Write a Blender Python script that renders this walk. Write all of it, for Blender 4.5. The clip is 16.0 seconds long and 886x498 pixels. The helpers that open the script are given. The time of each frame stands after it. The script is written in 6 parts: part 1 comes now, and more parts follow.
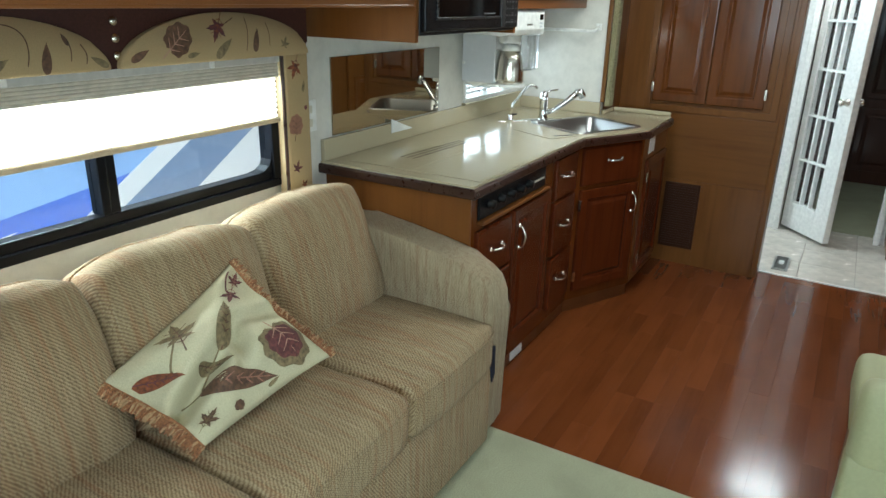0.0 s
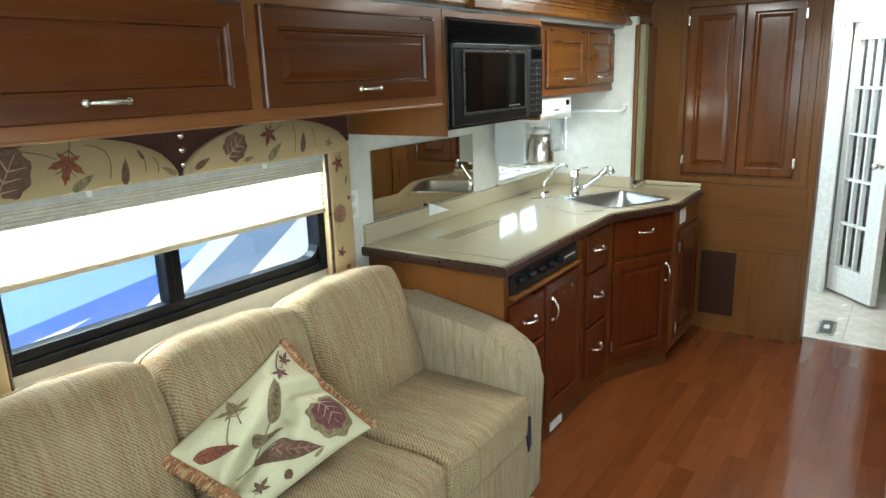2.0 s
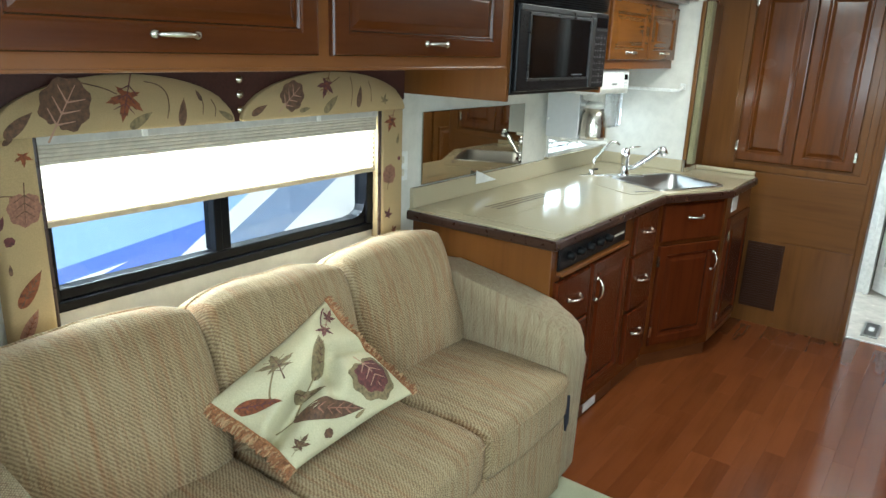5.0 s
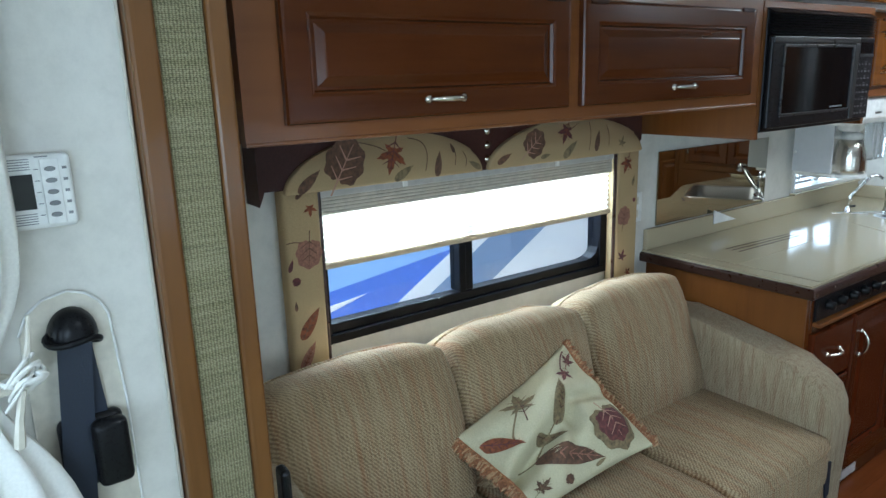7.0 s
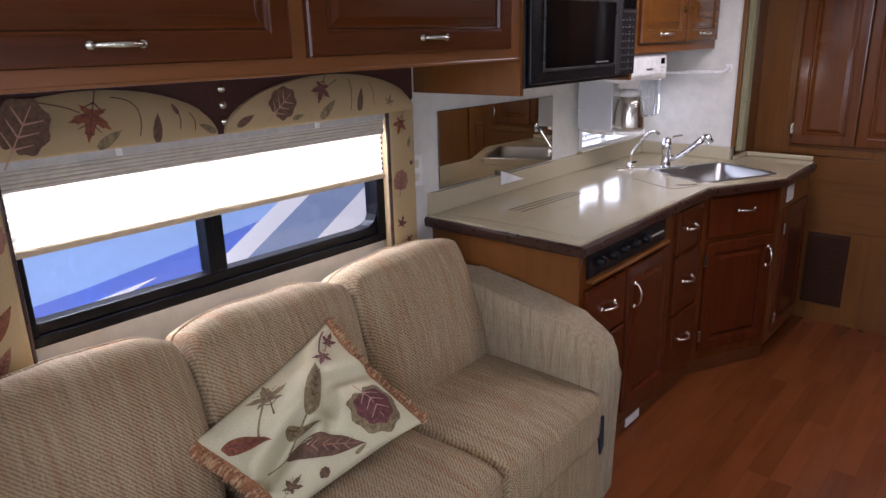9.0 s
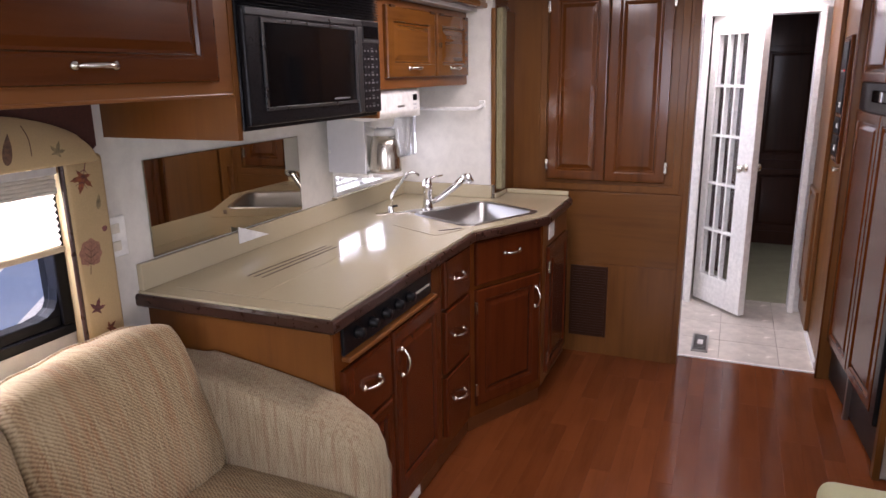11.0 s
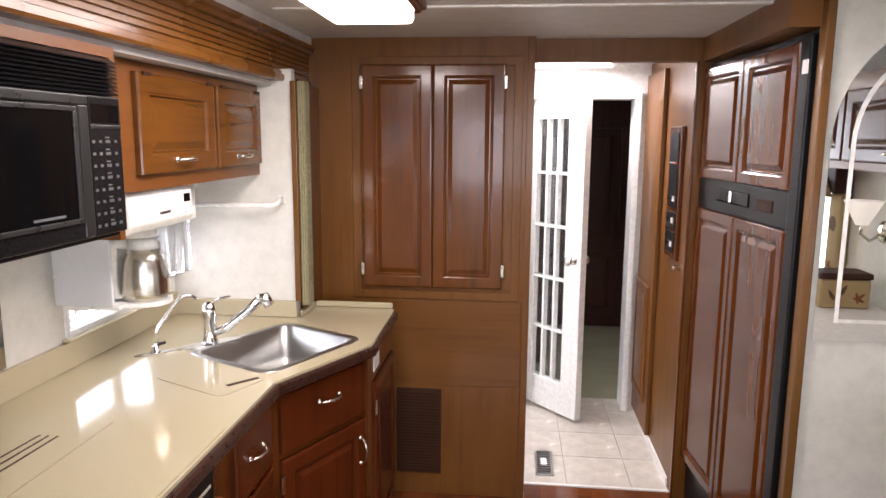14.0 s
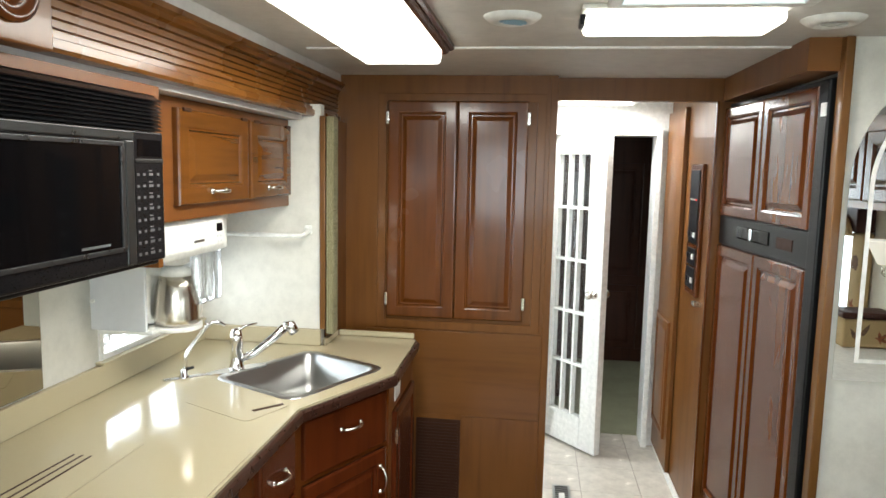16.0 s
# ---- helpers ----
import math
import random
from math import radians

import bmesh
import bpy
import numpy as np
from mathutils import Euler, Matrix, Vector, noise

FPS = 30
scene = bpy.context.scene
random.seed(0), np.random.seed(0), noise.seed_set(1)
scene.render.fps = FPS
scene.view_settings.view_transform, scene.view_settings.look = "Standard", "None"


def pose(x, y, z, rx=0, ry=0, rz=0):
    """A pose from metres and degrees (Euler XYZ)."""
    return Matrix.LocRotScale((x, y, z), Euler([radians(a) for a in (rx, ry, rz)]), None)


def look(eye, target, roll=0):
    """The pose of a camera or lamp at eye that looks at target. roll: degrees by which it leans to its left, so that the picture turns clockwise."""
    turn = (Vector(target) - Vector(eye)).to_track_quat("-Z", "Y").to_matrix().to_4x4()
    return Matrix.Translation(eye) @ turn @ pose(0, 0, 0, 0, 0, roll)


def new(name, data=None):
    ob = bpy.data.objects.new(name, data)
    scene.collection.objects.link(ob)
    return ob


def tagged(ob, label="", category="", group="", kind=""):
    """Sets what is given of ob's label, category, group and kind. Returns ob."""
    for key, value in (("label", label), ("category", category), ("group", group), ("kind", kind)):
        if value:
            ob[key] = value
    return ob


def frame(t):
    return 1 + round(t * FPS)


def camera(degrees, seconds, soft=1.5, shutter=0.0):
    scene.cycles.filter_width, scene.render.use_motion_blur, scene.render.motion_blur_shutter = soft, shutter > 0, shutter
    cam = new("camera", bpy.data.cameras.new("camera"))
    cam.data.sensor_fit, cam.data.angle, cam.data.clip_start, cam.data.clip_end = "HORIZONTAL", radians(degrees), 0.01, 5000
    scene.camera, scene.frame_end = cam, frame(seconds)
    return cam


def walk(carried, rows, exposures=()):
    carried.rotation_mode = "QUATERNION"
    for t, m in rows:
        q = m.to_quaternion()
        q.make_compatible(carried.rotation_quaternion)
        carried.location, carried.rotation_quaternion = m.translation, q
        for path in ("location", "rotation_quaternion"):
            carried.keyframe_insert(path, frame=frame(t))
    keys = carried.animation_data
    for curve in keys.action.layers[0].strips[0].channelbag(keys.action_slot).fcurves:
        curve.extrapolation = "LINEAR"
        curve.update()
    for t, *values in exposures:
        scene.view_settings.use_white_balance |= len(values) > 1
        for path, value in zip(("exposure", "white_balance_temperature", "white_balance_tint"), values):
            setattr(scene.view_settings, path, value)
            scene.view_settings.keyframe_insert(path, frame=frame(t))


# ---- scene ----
cam = camera(65.7, 16.0)
PATH = [
    (0, (1.708, -1.122, 1.512), (0.764, 0.499, 0.82), 1.3),
    (0.5, (1.775, -1.161, 1.529), (0.837, 0.473, 0.86), -1.1),
    (1, (1.829, -1.201, 1.55), (0.775, 0.379, 0.924), -3.2),
    (1.5, (1.84, -1.221, 1.562), (0.746, 0.352, 0.987), -3.0),
    (2, (1.839, -1.218, 1.581), (0.737, 0.377, 1.089), -1.8),
    (2.5, (1.839, -1.218, 1.6), (0.732, 0.401, 1.209), -2.5),
    (3, (1.831, -1.208, 1.603), (0.717, 0.418, 1.265), -0.8),
    (3.2, (1.821, -1.21, 1.583), (0.706, 0.403, 1.194), 0.1),
    (5.3, (1.729, -1.23, 1.545), (0.581, 0.29, 0.934), 1.6),
    (5.5, (1.73, -1.25, 1.545), (0.454, 0.164, 0.934), -3.0),
    (6, (1.695, -1.294, 1.573), (0.272, -0.007, 1.009), 0.6),
    (6.5, (1.678, -1.321, 1.584), (0.145, -0.15, 1.055), 0.3),
    (7, (1.678, -1.307, 1.588), (0.101, -0.176, 1.107), -1.7),
    (7.5, (1.674, -1.293, 1.586), (0.121, -0.119, 1.127), -1.1),
    (8, (1.663, -1.246, 1.565), (0.161, -0.017, 1.082), -0.7),
    (8.5, (1.663, -1.137, 1.545), (0.351, 0.274, 1.01), -0.8),
    (9, (1.719, -0.99, 1.541), (0.451, 0.443, 0.959), -1.5),
    (9.5, (1.776, -0.871, 1.536), (0.449, 0.5, 0.937), -6.4),
    (10, (1.728, -0.801, 1.523), (0.571, 0.722, 0.937), -6.3),
    (10.2, (1.663, -0.773, 1.51), (0.698, 0.873, 0.912), -4.7),
    (12.3, (1.52, -0.122, 1.564), (0.982, 1.758, 1.144), 2.6),
    (12.5, (1.45, -0.057, 1.567), (1.048, 1.854, 1.134), 4.1),
    (13, (1.373, 0.047, 1.595), (1.195, 1.997, 1.187), 1.4),
    (13.5, (1.359, 0.101, 1.593), (1.201, 2.059, 1.216), -1.4),
    (14, (1.336, 0.101, 1.608), (1.137, 2.065, 1.289), 0.4),
    (14.5, (1.332, 0.1, 1.613), (1.116, 2.067, 1.327), 0.5),
    (15, (1.338, 0.067, 1.619), (1.098, 2.036, 1.361), 0.6),
    (15.5, (1.326, 0.049, 1.619), (1.076, 2.02, 1.383), 1.1),
    (16, (1.332, 0.049, 1.622), (1.073, 2.018, 1.39), 1.2),
]
walk(cam, [(t, look(eye, target, roll)) for t, eye, target, roll in PATH],
     [(0.0, -0.42, 5750, -2), (0.9, 0.0, 5800, -2), (3.0, 0.03, 5800, -3), (5.4, -0.03, 5700, -2), (6.5, -0.6, 5200, 2), (7.4, -0.7, 5150, 4), (8.4, -1.0, 5800, 22),
      (9.2, -0.65, 5900, 30), (10.2, -0.48, 6150, 32), (12.3, -0.07, 6550, 30), (13.4, 0.13, 6600, 24), (15.1, 0.14, 6500, 22), (16.0, 0.12, 6350, 6)])

# ---- world, sun, large lights ----
world = bpy.data.worlds.new("world")
scene.world = world
world.use_nodes = True
_sky = world.node_tree.nodes.new("ShaderNodeTexSky")
_sky.sky_type, _sky.sun_disc = "NISHITA", False
_sky.sun_elevation, _sky.sun_rotation = radians(57), radians(101)
world.node_tree.links.new(_sky.outputs[0], world.node_tree.nodes["Background"].inputs[0])
world.node_tree.nodes["Background"].inputs[1].default_value = 0.12
sun_data = bpy.data.lights.new("sun", "SUN")
sun_data.energy, sun_data.angle, sun_data.color = 5.0, radians(0.5), (1.0, 0.95, 0.87)
sun = new("sun", sun_data)
sun.matrix_world = look((5, -1, 8), (0, 0, 0))


def area(name, size, watts, colour, m):
    d = bpy.data.lights.new(name, "AREA")
    d.shape, d.size, d.size_y, d.energy, d.color = "RECTANGLE", size[0], size[1], watts, colour
    o = new(name, d)
    o.matrix_world = m
    return o


DAY, WARM = (0.86, 0.94, 1.0), (1.0, 0.965, 0.90)
area("windshield_daylight", (2.35, 0.9), 52, DAY, look((1.72, -3.05, 1.45), (1.72, 0, 1.1)))
area("dinette_window_daylight", (1.24, 0.44), 8, DAY, look((3.04, 0.05, 1.115), (0, 0.05, 1.0)))
area("cab_window_daylight", (0.9, 0.6), 27, DAY, look((2.96, -2.1, 1.25), (0, -2.1, 1.0)))
area("driver_window_daylight", (0.9, 0.6), 18, DAY, look((0.50, -2.2, 1.25), (3, -2.2, 1.0)))
area("sofa_window_daylight", (1.08, 0.19), 24, DAY, look((-0.015, 0.05, 1.215), (1.5, 0.05, 1.0)))
area("sofa_window_skylight", (1.2, 0.5), 95, DAY, look((-0.5, 0.06, 1.75), (0.25, 0.06, 0.80)))
area("galley_window_daylight", (0.19, 0.24), 1.1, DAY, look((-0.02, 2.135, 1.13), (1.5, 2.135, 1.0)))
area("galley_window_daylight", (0.17, 0.26), 1.1, DAY, look((-0.02, 2.39, 1.15), (1.5, 2.39, 1.0)))
area("long_lamp_light", (0.24, 0.96), 14, WARM, look((0.896, 1.745, 1.94), (0.896, 1.746, 0)))
area("square_lamp_light", (0.42, 0.16), 9, WARM, look((1.67, 1.86, 1.968), (1.67, 1.861, 0)))
area("front_lamp_light", (0.42, 0.16), 7, WARM, look((1.67, -0.6, 1.968), (1.67, -0.601, 0)))
area("hall_skylight", (0.34, 0.2), 13, (1.0, 0.98, 0.95), look((1.64, 3.86, 1.98), (1.64, 3.861, 0)))
area("bedroom_daylight", (0.6, 0.6), 3, DAY, look((0.9, 6.2, 1.7), (1.6, 5.4, 0.5)))
area("bath_window_daylight", (0.5, 0.7), 24, DAY, look((0.06, 3.72, 1.3), (2, 3.72, 1.2)))

# ---- small helpers ----
WORLD = {}


def thing(name, label, category, base=(0, 0, 0), group="", kind="", m=None):
    """An Empty at the base of a thing."""
    e = new(name)
    e.empty_display_size = 0.05
    e.matrix_basis = m if m is not None else Matrix.Translation(base)
    WORLD[e] = e.matrix_basis.copy()
    return tagged(e, label, category, group, kind)


def obj(name, bm, mat, smooth=False):
    me = bpy.data.meshes.new(name)
    bmesh.ops.recalc_face_normals(bm, faces=bm.faces)
    bm.to_mesh(me)
    bm.free()
    for mm in mat if isinstance(mat, (list, tuple)) else [mat]:
        me.materials.append(mm)
    if smooth:
        for p in me.polygons:
            p.use_smooth = True
    return new(name, me)


def part(name, bm, mat, parent, label="", smooth=False, kind="", local=False):
    """bm, given in world places, becomes one mesh under parent (local: in the parent's own places)."""
    if not local:
        bmesh.ops.transform(bm, matrix=WORLD[parent].inverted(), verts=bm.verts)
    o = obj(name, bm, mat, smooth)
    o.parent = parent
    WORLD[o] = WORLD[parent].copy()
    return tagged(o, label, "", "", kind)


def piece(name, me, parent, loc):
    """A cheap piece that shares its mesh with others."""
    o = new(name, me)
    o.parent = parent
    o.location = WORLD[parent].inverted() @ Vector(loc)
    return o


def structure(name, bm, mat, label, category):
    o = obj(name, bm, mat)
    WORLD[o] = Matrix()
    return tagged(o, label, category, "", "structure")


def box(x0, x1, y0, y1, z0, z1, bevel=0.0, bm=None, seg=2):
    bm = bm or bmesh.new()
    old = set(bm.verts)
    vs = [bm.verts.new((x, y, z)) for x in (x0, x1) for y in (y0, y1) for z in (z0, z1)]
    for f in ((0, 1, 3, 2), (4, 6, 7, 5), (0, 4, 5, 1), (2, 3, 7, 6), (0, 2, 6, 4), (1, 5, 7, 3)):
        bm.faces.new([vs[i] for i in f])
    if bevel:
        es = [e for e in bm.edges if e.verts[0] not in old and e.verts[1] not in old]
        bmesh.ops.bevel(bm, geom=es, offset=bevel, segments=seg, profile=0.5, affect="EDGES")
    return bm


def lathe(profile, centre, n=24, axis="z", bm=None):
    """profile: (radius, height) from bottom to top."""
    bm = bm or bmesh.new()
    rings = []
    for r, h in profile:
        ring = []
        for i in range(n):
            a = 2 * math.pi * i / n
            p = (r * math.cos(a), r * math.sin(a), h)
            p = {"z": p, "x": (p[2], p[0], p[1]), "y": (p[0], p[2], p[1])}[axis]
            ring.append(bm.verts.new(Vector(p) + Vector(centre)))
        rings.append(ring)
    for a, b in zip(rings, rings[1:]):
        for i in range(n):
            bm.faces.new((a[i], a[(i + 1) % n], b[(i + 1) % n], b[i]))
    bm.faces.new(rings[0]), bm.faces.new(rings[-1])
    return bm


def sweep(points, radius, n=10, bm=None, flat=1.0):
    """A round bar along points; radius may be a list."""
    bm = bm or bmesh.new()
    ps = [Vector(p) for p in points]
    rad = radius if isinstance(radius, (list, tuple)) else [radius] * len(ps)
    rings, side = [], None
    for i, p in enumerate(ps):
        d = (ps[min(i + 1, len(ps) - 1)] - ps[max(i - 1, 0)]).normalized()
        if side is None:
            side = d.orthogonal().normalized()
        side = (side - d * side.dot(d)).normalized()
        up = d.cross(side)
        rings.append([bm.verts.new(p + rad[i] * (math.cos(2 * math.pi * k / n) * side + flat * math.sin(2 * math.pi * k / n) * up)) for k in range(n)])
    for a, b in zip(rings, rings[1:]):
        for k in range(n):
            bm.faces.new((a[k], a[(k + 1) % n], b[(k + 1) % n], b[k]))
    bm.faces.new(rings[0]), bm.faces.new(rings[-1])
    return bm


def prism(outline, z0, z1, bevel=0.0, axis="z", bm=None, seg=2):
    """outline: (a, b) pairs; axis z: (x, y), axis x: (y, z), axis y: (x, z)."""
    bm = bm or bmesh.new()

    def at(a, b, c):
        return {"z": (a, b, c), "x": (c, a, b), "y": (a, c, b)}[axis]
    lo = [bm.verts.new(at(a, b, z0)) for a, b in outline]
    hi = [bm.verts.new(at(a, b, z1)) for a, b in outline]
    n = len(outline)
    bm.faces.new(lo), bm.faces.new(hi)
    for i in range(n):
        bm.faces.new((lo[i], lo[(i + 1) % n], hi[(i + 1) % n], hi[i]))
    if bevel:
        bmesh.ops.bevel(bm, geom=list(bm.edges), offset=bevel, segments=seg, profile=0.5, affect="EDGES")
    return bm


def wall_with_holes(axis, c0, c1, a0, a1, z0, z1, holes):
    """A wall across axis from c0 to c1; holes: (a0, a1, z0, z1)."""
    cuts_a = sorted({a0, a1, *[v for h in holes for v in h[:2]]})
    cuts_z = sorted({z0, z1, *[v for h in holes for v in h[2:]]})
    bm = bmesh.new()
    for i in range(len(cuts_a) - 1):
        for k in range(len(cuts_z) - 1):
            am, zm = (cuts_a[i] + cuts_a[i + 1]) / 2, (cuts_z[k] + cuts_z[k + 1]) / 2
            if any(h[0] < am < h[1] and h[2] < zm < h[3] for h in holes):
                continue
            if axis == "x":
                box(c0, c1, cuts_a[i], cuts_a[i + 1], cuts_z[k], cuts_z[k + 1], bm=bm)
            else:
                box(cuts_a[i], cuts_a[i + 1], c0, c1, cuts_z[k], cuts_z[k + 1], bm=bm)
    bmesh.ops.remove_doubles(bm, verts=bm.verts, dist=1e-5)
    both = {}
    for f in bm.faces:
        both.setdefault(tuple(round(v, 4) for v in f.calc_center_median()), []).append(f)
    bmesh.ops.delete(bm, geom=[f for fs in both.values() if len(fs) > 1 for f in fs], context="FACES_ONLY")
    return bm


def frame_axes(origin, u, n):
    """Matrix whose x runs along u, y out along n, z up."""
    u, n = Vector(u).normalized(), Vector(n).normalized()
    m = Matrix((u, n, (0, 0, 1))).transposed().to_4x4()
    m.translation = origin
    return m


# ---- materials ----
def material(name, base, rough=0.5, metal=0.0, **more):
    m = bpy.data.materials.new(name)
    m.use_nodes = True
    b = m.node_tree.nodes["Principled BSDF"]
    b.inputs["Base Color"].default_value = (*base, 1)
    b.inputs["Roughness"].default_value = rough
    b.inputs["Metallic"].default_value = metal
    for k, v in more.items():
        b.inputs[k.replace("_", " ")].default_value = v
    return m


def nodes(m):
    t = m.node_tree
    return t, t.nodes["Principled BSDF"]


def tex(t, scale, stretch=(1, 1, 1), kind="ShaderNodeTexNoise", detail=4.0, rough=0.55, coords="Object"):
    c = t.nodes.new("ShaderNodeTexCoord")
    mp = t.nodes.new("ShaderNodeMapping")
    mp.inputs["Scale"].default_value = stretch
    n = t.nodes.new(kind)
    n.inputs["Scale"].default_value = scale
    if kind == "ShaderNodeTexNoise":
        n.inputs["Detail"].default_value, n.inputs["Roughness"].default_value = detail, rough
    t.links.new(c.outputs[coords], mp.inputs[0])
    t.links.new(mp.outputs[0], n.inputs["Vector"])
    return n


def ramp(t, fac, stops):
    r = t.nodes.new("ShaderNodeValToRGB")
    e = r.color_ramp.elements
    while len(e) < len(stops):
        e.new(0.5)
    for el, (p, c) in zip(e, stops):
        el.position, el.color = p, (*c, 1)
    t.links.new(fac, r.inputs[0])
    return r.outputs[0]


def mix(t, a, b, fac, blend="MIX"):
    m = t.nodes.new("ShaderNodeMix")
    m.data_type, m.blend_type = "RGBA", blend
    for sock, v in ((m.inputs[0], fac), (m.inputs[6], a), (m.inputs[7], b)):
        if isinstance(v, bpy.types.NodeSocket):
            t.links.new(v, sock)
        else:
            sock.default_value = v if sock == m.inputs[0] else (*v, 1)
    return m.outputs[2]


def bump(t, b, height, strength=0.2, dist=0.002):
    n = t.nodes.new("ShaderNodeBump")
    n.inputs["Strength"].default_value, n.inputs["Distance"].default_value = strength, dist
    t.links.new(height, n.inputs["Height"])
    t.links.new(n.outputs[0], b.inputs["Normal"])


def wood(name, dark, light, grain="z", rough=0.32, per_piece=0.0, fine=1.0, coat=0.24):
    m = material(name, light, rough, Coat_Weight=coat, Coat_Roughness=0.11, Specular_IOR_Level=0.22)
    t, b = nodes(m)
    st = {"x": (0.07, 1, 1), "y": (1, 0.07, 1), "z": (1, 1, 0.07)}[grain]
    a = tex(t, 26 * fine, st, detail=5, rough=0.55)
    c = tex(t, 120 * fine, st, detail=3)
    big = tex(t, 3.5, (1, 1, 1), detail=2)
    col = ramp(t, a.outputs[0], [(0.26, [0.75 * x + 0.25 * y for x, y in zip(dark, light)]), (0.50, [0.28 * x + 0.72 * y for x, y in zip(dark, light)]), (0.82, light)])
    col = mix(t, col, [x * 0.55 for x in dark], ramp(t, c.outputs[0], [(0.55, (0, 0, 0)), (0.80, (0.07,) * 3)]))
    col = mix(t, col, [min(1, x * 1.2) for x in light], ramp(t, big.outputs[0], [(0.45, (0, 0, 0)), (0.75, (0.35,) * 3)]))
    if per_piece:
        o = t.nodes.new("ShaderNodeObjectInfo")
        col = mix(t, col, mix(t, dark, [min(1, x * 1.25) for x in light], o.outputs["Random"]), per_piece)
    t.links.new(col, b.inputs["Base Color"])
    t.links.new(ramp(t, big.outputs[0], [(0.3, (rough * 0.9,) * 3), (0.8, (min(1, rough * 1.2),) * 3)]), b.inputs["Roughness"])
    bump(t, b, c.outputs[0], 0.012, 0.0004)
    return m


CHERRY = wood("cherry_wood", (0.052, 0.0122, 0.0028), (0.118, 0.0325, 0.0062), "z", 0.23)
PANTRY_CHERRY = wood("polished_pantry_cherry", (0.058, 0.0150, 0.0030), (0.135, 0.0415, 0.0070), "z", 0.25, coat=0.55)
# same cherry for the doors above the sink, lamplight put into the colour
LAMPLIT_CHERRY = wood("lamplit_cherry_doors", (0.062, 0.019, 0.0035), (0.140, 0.050, 0.0078), "y", 0.24)
# the same cherry darkened, dimmer light over the sofa put into the colour
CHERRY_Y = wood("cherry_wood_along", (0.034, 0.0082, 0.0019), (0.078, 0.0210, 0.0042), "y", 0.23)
CORNICE_OAK = wood("cornice_oak", (0.092, 0.029, 0.0052), (0.192, 0.074, 0.0132), "y", 0.27)
OAK_TRIM = wood("golden_oak_trim", (0.090, 0.036, 0.0080), (0.158, 0.069, 0.0165), "z", 0.38)
CARCASS = wood("oak_carcass", (0.100, 0.032, 0.0070), (0.165, 0.060, 0.0120), "z", 0.38)
CARCASS_Y = wood("oak_carcass_along", (0.100, 0.032, 0.0070), (0.170, 0.061, 0.0140), "y", 0.38)
BULK_X = wood("bulkhead_veneer_across", (0.086, 0.030, 0.0062), (0.160, 0.063, 0.0128), "x", 0.42)
BASE_CHERRY = wood("base_cabinet_cherry", (0.040, 0.0075, 0.0020), (0.088, 0.0178, 0.0042), "z", 0.23)
BULK = wood("bulkhead_veneer", (0.086, 0.030, 0.0062), (0.168, 0.066, 0.0135), "z", 0.42)
PLANK = wood("laminate_plank", (0.076, 0.0180, 0.0054), (0.175, 0.0490, 0.0145), "y", 0.17, 0.35)
TOE = wood("toe_kick_wood", (0.07, 0.020, 0.005), (0.12, 0.038, 0.010), "y", 0.45)


def wallpaper(name, base):
    m = material(name, base, 0.55)
    t, b = nodes(m)
    a, c = tex(t, 15, detail=7, rough=0.75), tex(t, 60, detail=4)
    col = ramp(t, a.outputs[0], [(0.35, [x * 0.90 for x in base]), (0.55, base), (0.75, [min(1, x * 1.06) for x in base])])
    t.links.new(col, b.inputs["Base Color"])
    bump(t, b, a.outputs[0], 0.35, 0.003)
    return m


PAPER = wallpaper("mottled_wallpaper", (0.66, 0.64, 0.58))
CEIL = wallpaper("ceiling_vinyl", (0.62, 0.60, 0.57))


def plain(name, base, rough=0.5, metal=0.0, grain=40.0, amount=0.12, relief=0.05, **more):
    """A surface with fine grain and slow stains."""
    m = material(name, base, rough, metal, **more)
    t, b = nodes(m)
    a, c = tex(t, grain, detail=5), tex(t, 4, detail=3)
    lo, hi = [x * (1 - amount) for x in base], [min(1, x * (1 + amount)) for x in base]
    col = mix(t, ramp(t, a.outputs[0], [(0.3, lo), (0.7, hi)]), lo, ramp(t, c.outputs[0], [(0.45, (0, 0, 0)), (0.8, (0.6,) * 3)]))
    t.links.new(col, b.inputs["Base Color"])
    t.links.new(ramp(t, a.outputs[0], [(0.3, (rough * 0.85,) * 3), (0.8, (min(1, rough * 1.2),) * 3)]), b.inputs["Roughness"])
    bump(t, b, a.outputs[0], relief, 0.001)
    return m


WHITE = plain("white_plastic", (0.78, 0.78, 0.75), 0.35)
WHITE_PAINT = plain("white_paint", (0.80, 0.79, 0.76), 0.38)
GREY_KEY = plain("mid_grey_print", (0.20, 0.205, 0.21), 0.5)
GREY_PANEL = plain("pale_grey_panel", (0.60, 0.61, 0.63), 0.45, 0, 40, 0.03)
BLACK = plain("black_plastic", (0.007, 0.007, 0.008), 0.30, 0, 300, 0.05, 0.0, Specular_IOR_Level=0.18)
BLACK_GLASS = material("black_glass", (0.003, 0.003, 0.0035), 0.06, Specular_IOR_Level=0.09)
RUBBER = plain("black_frame", (0.005, 0.005, 0.006), 0.32, 0, 300, 0.05, 0.0, Specular_IOR_Level=0.12)
DARK_STRIP = plain("dark_edge_laminate", (0.035, 0.014, 0.009), 0.3)
CHROME = material("chrome", (0.80, 0.80, 0.80), 0.09, 1.0)
NICKEL = plain("satin_nickel", (0.70, 0.67, 0.60), 0.22, 1.0, amount=0.05)
STEEL = plain("brushed_steel", (0.42, 0.42, 0.41), 0.34, 1.0, 300, 0.05, 0.0)
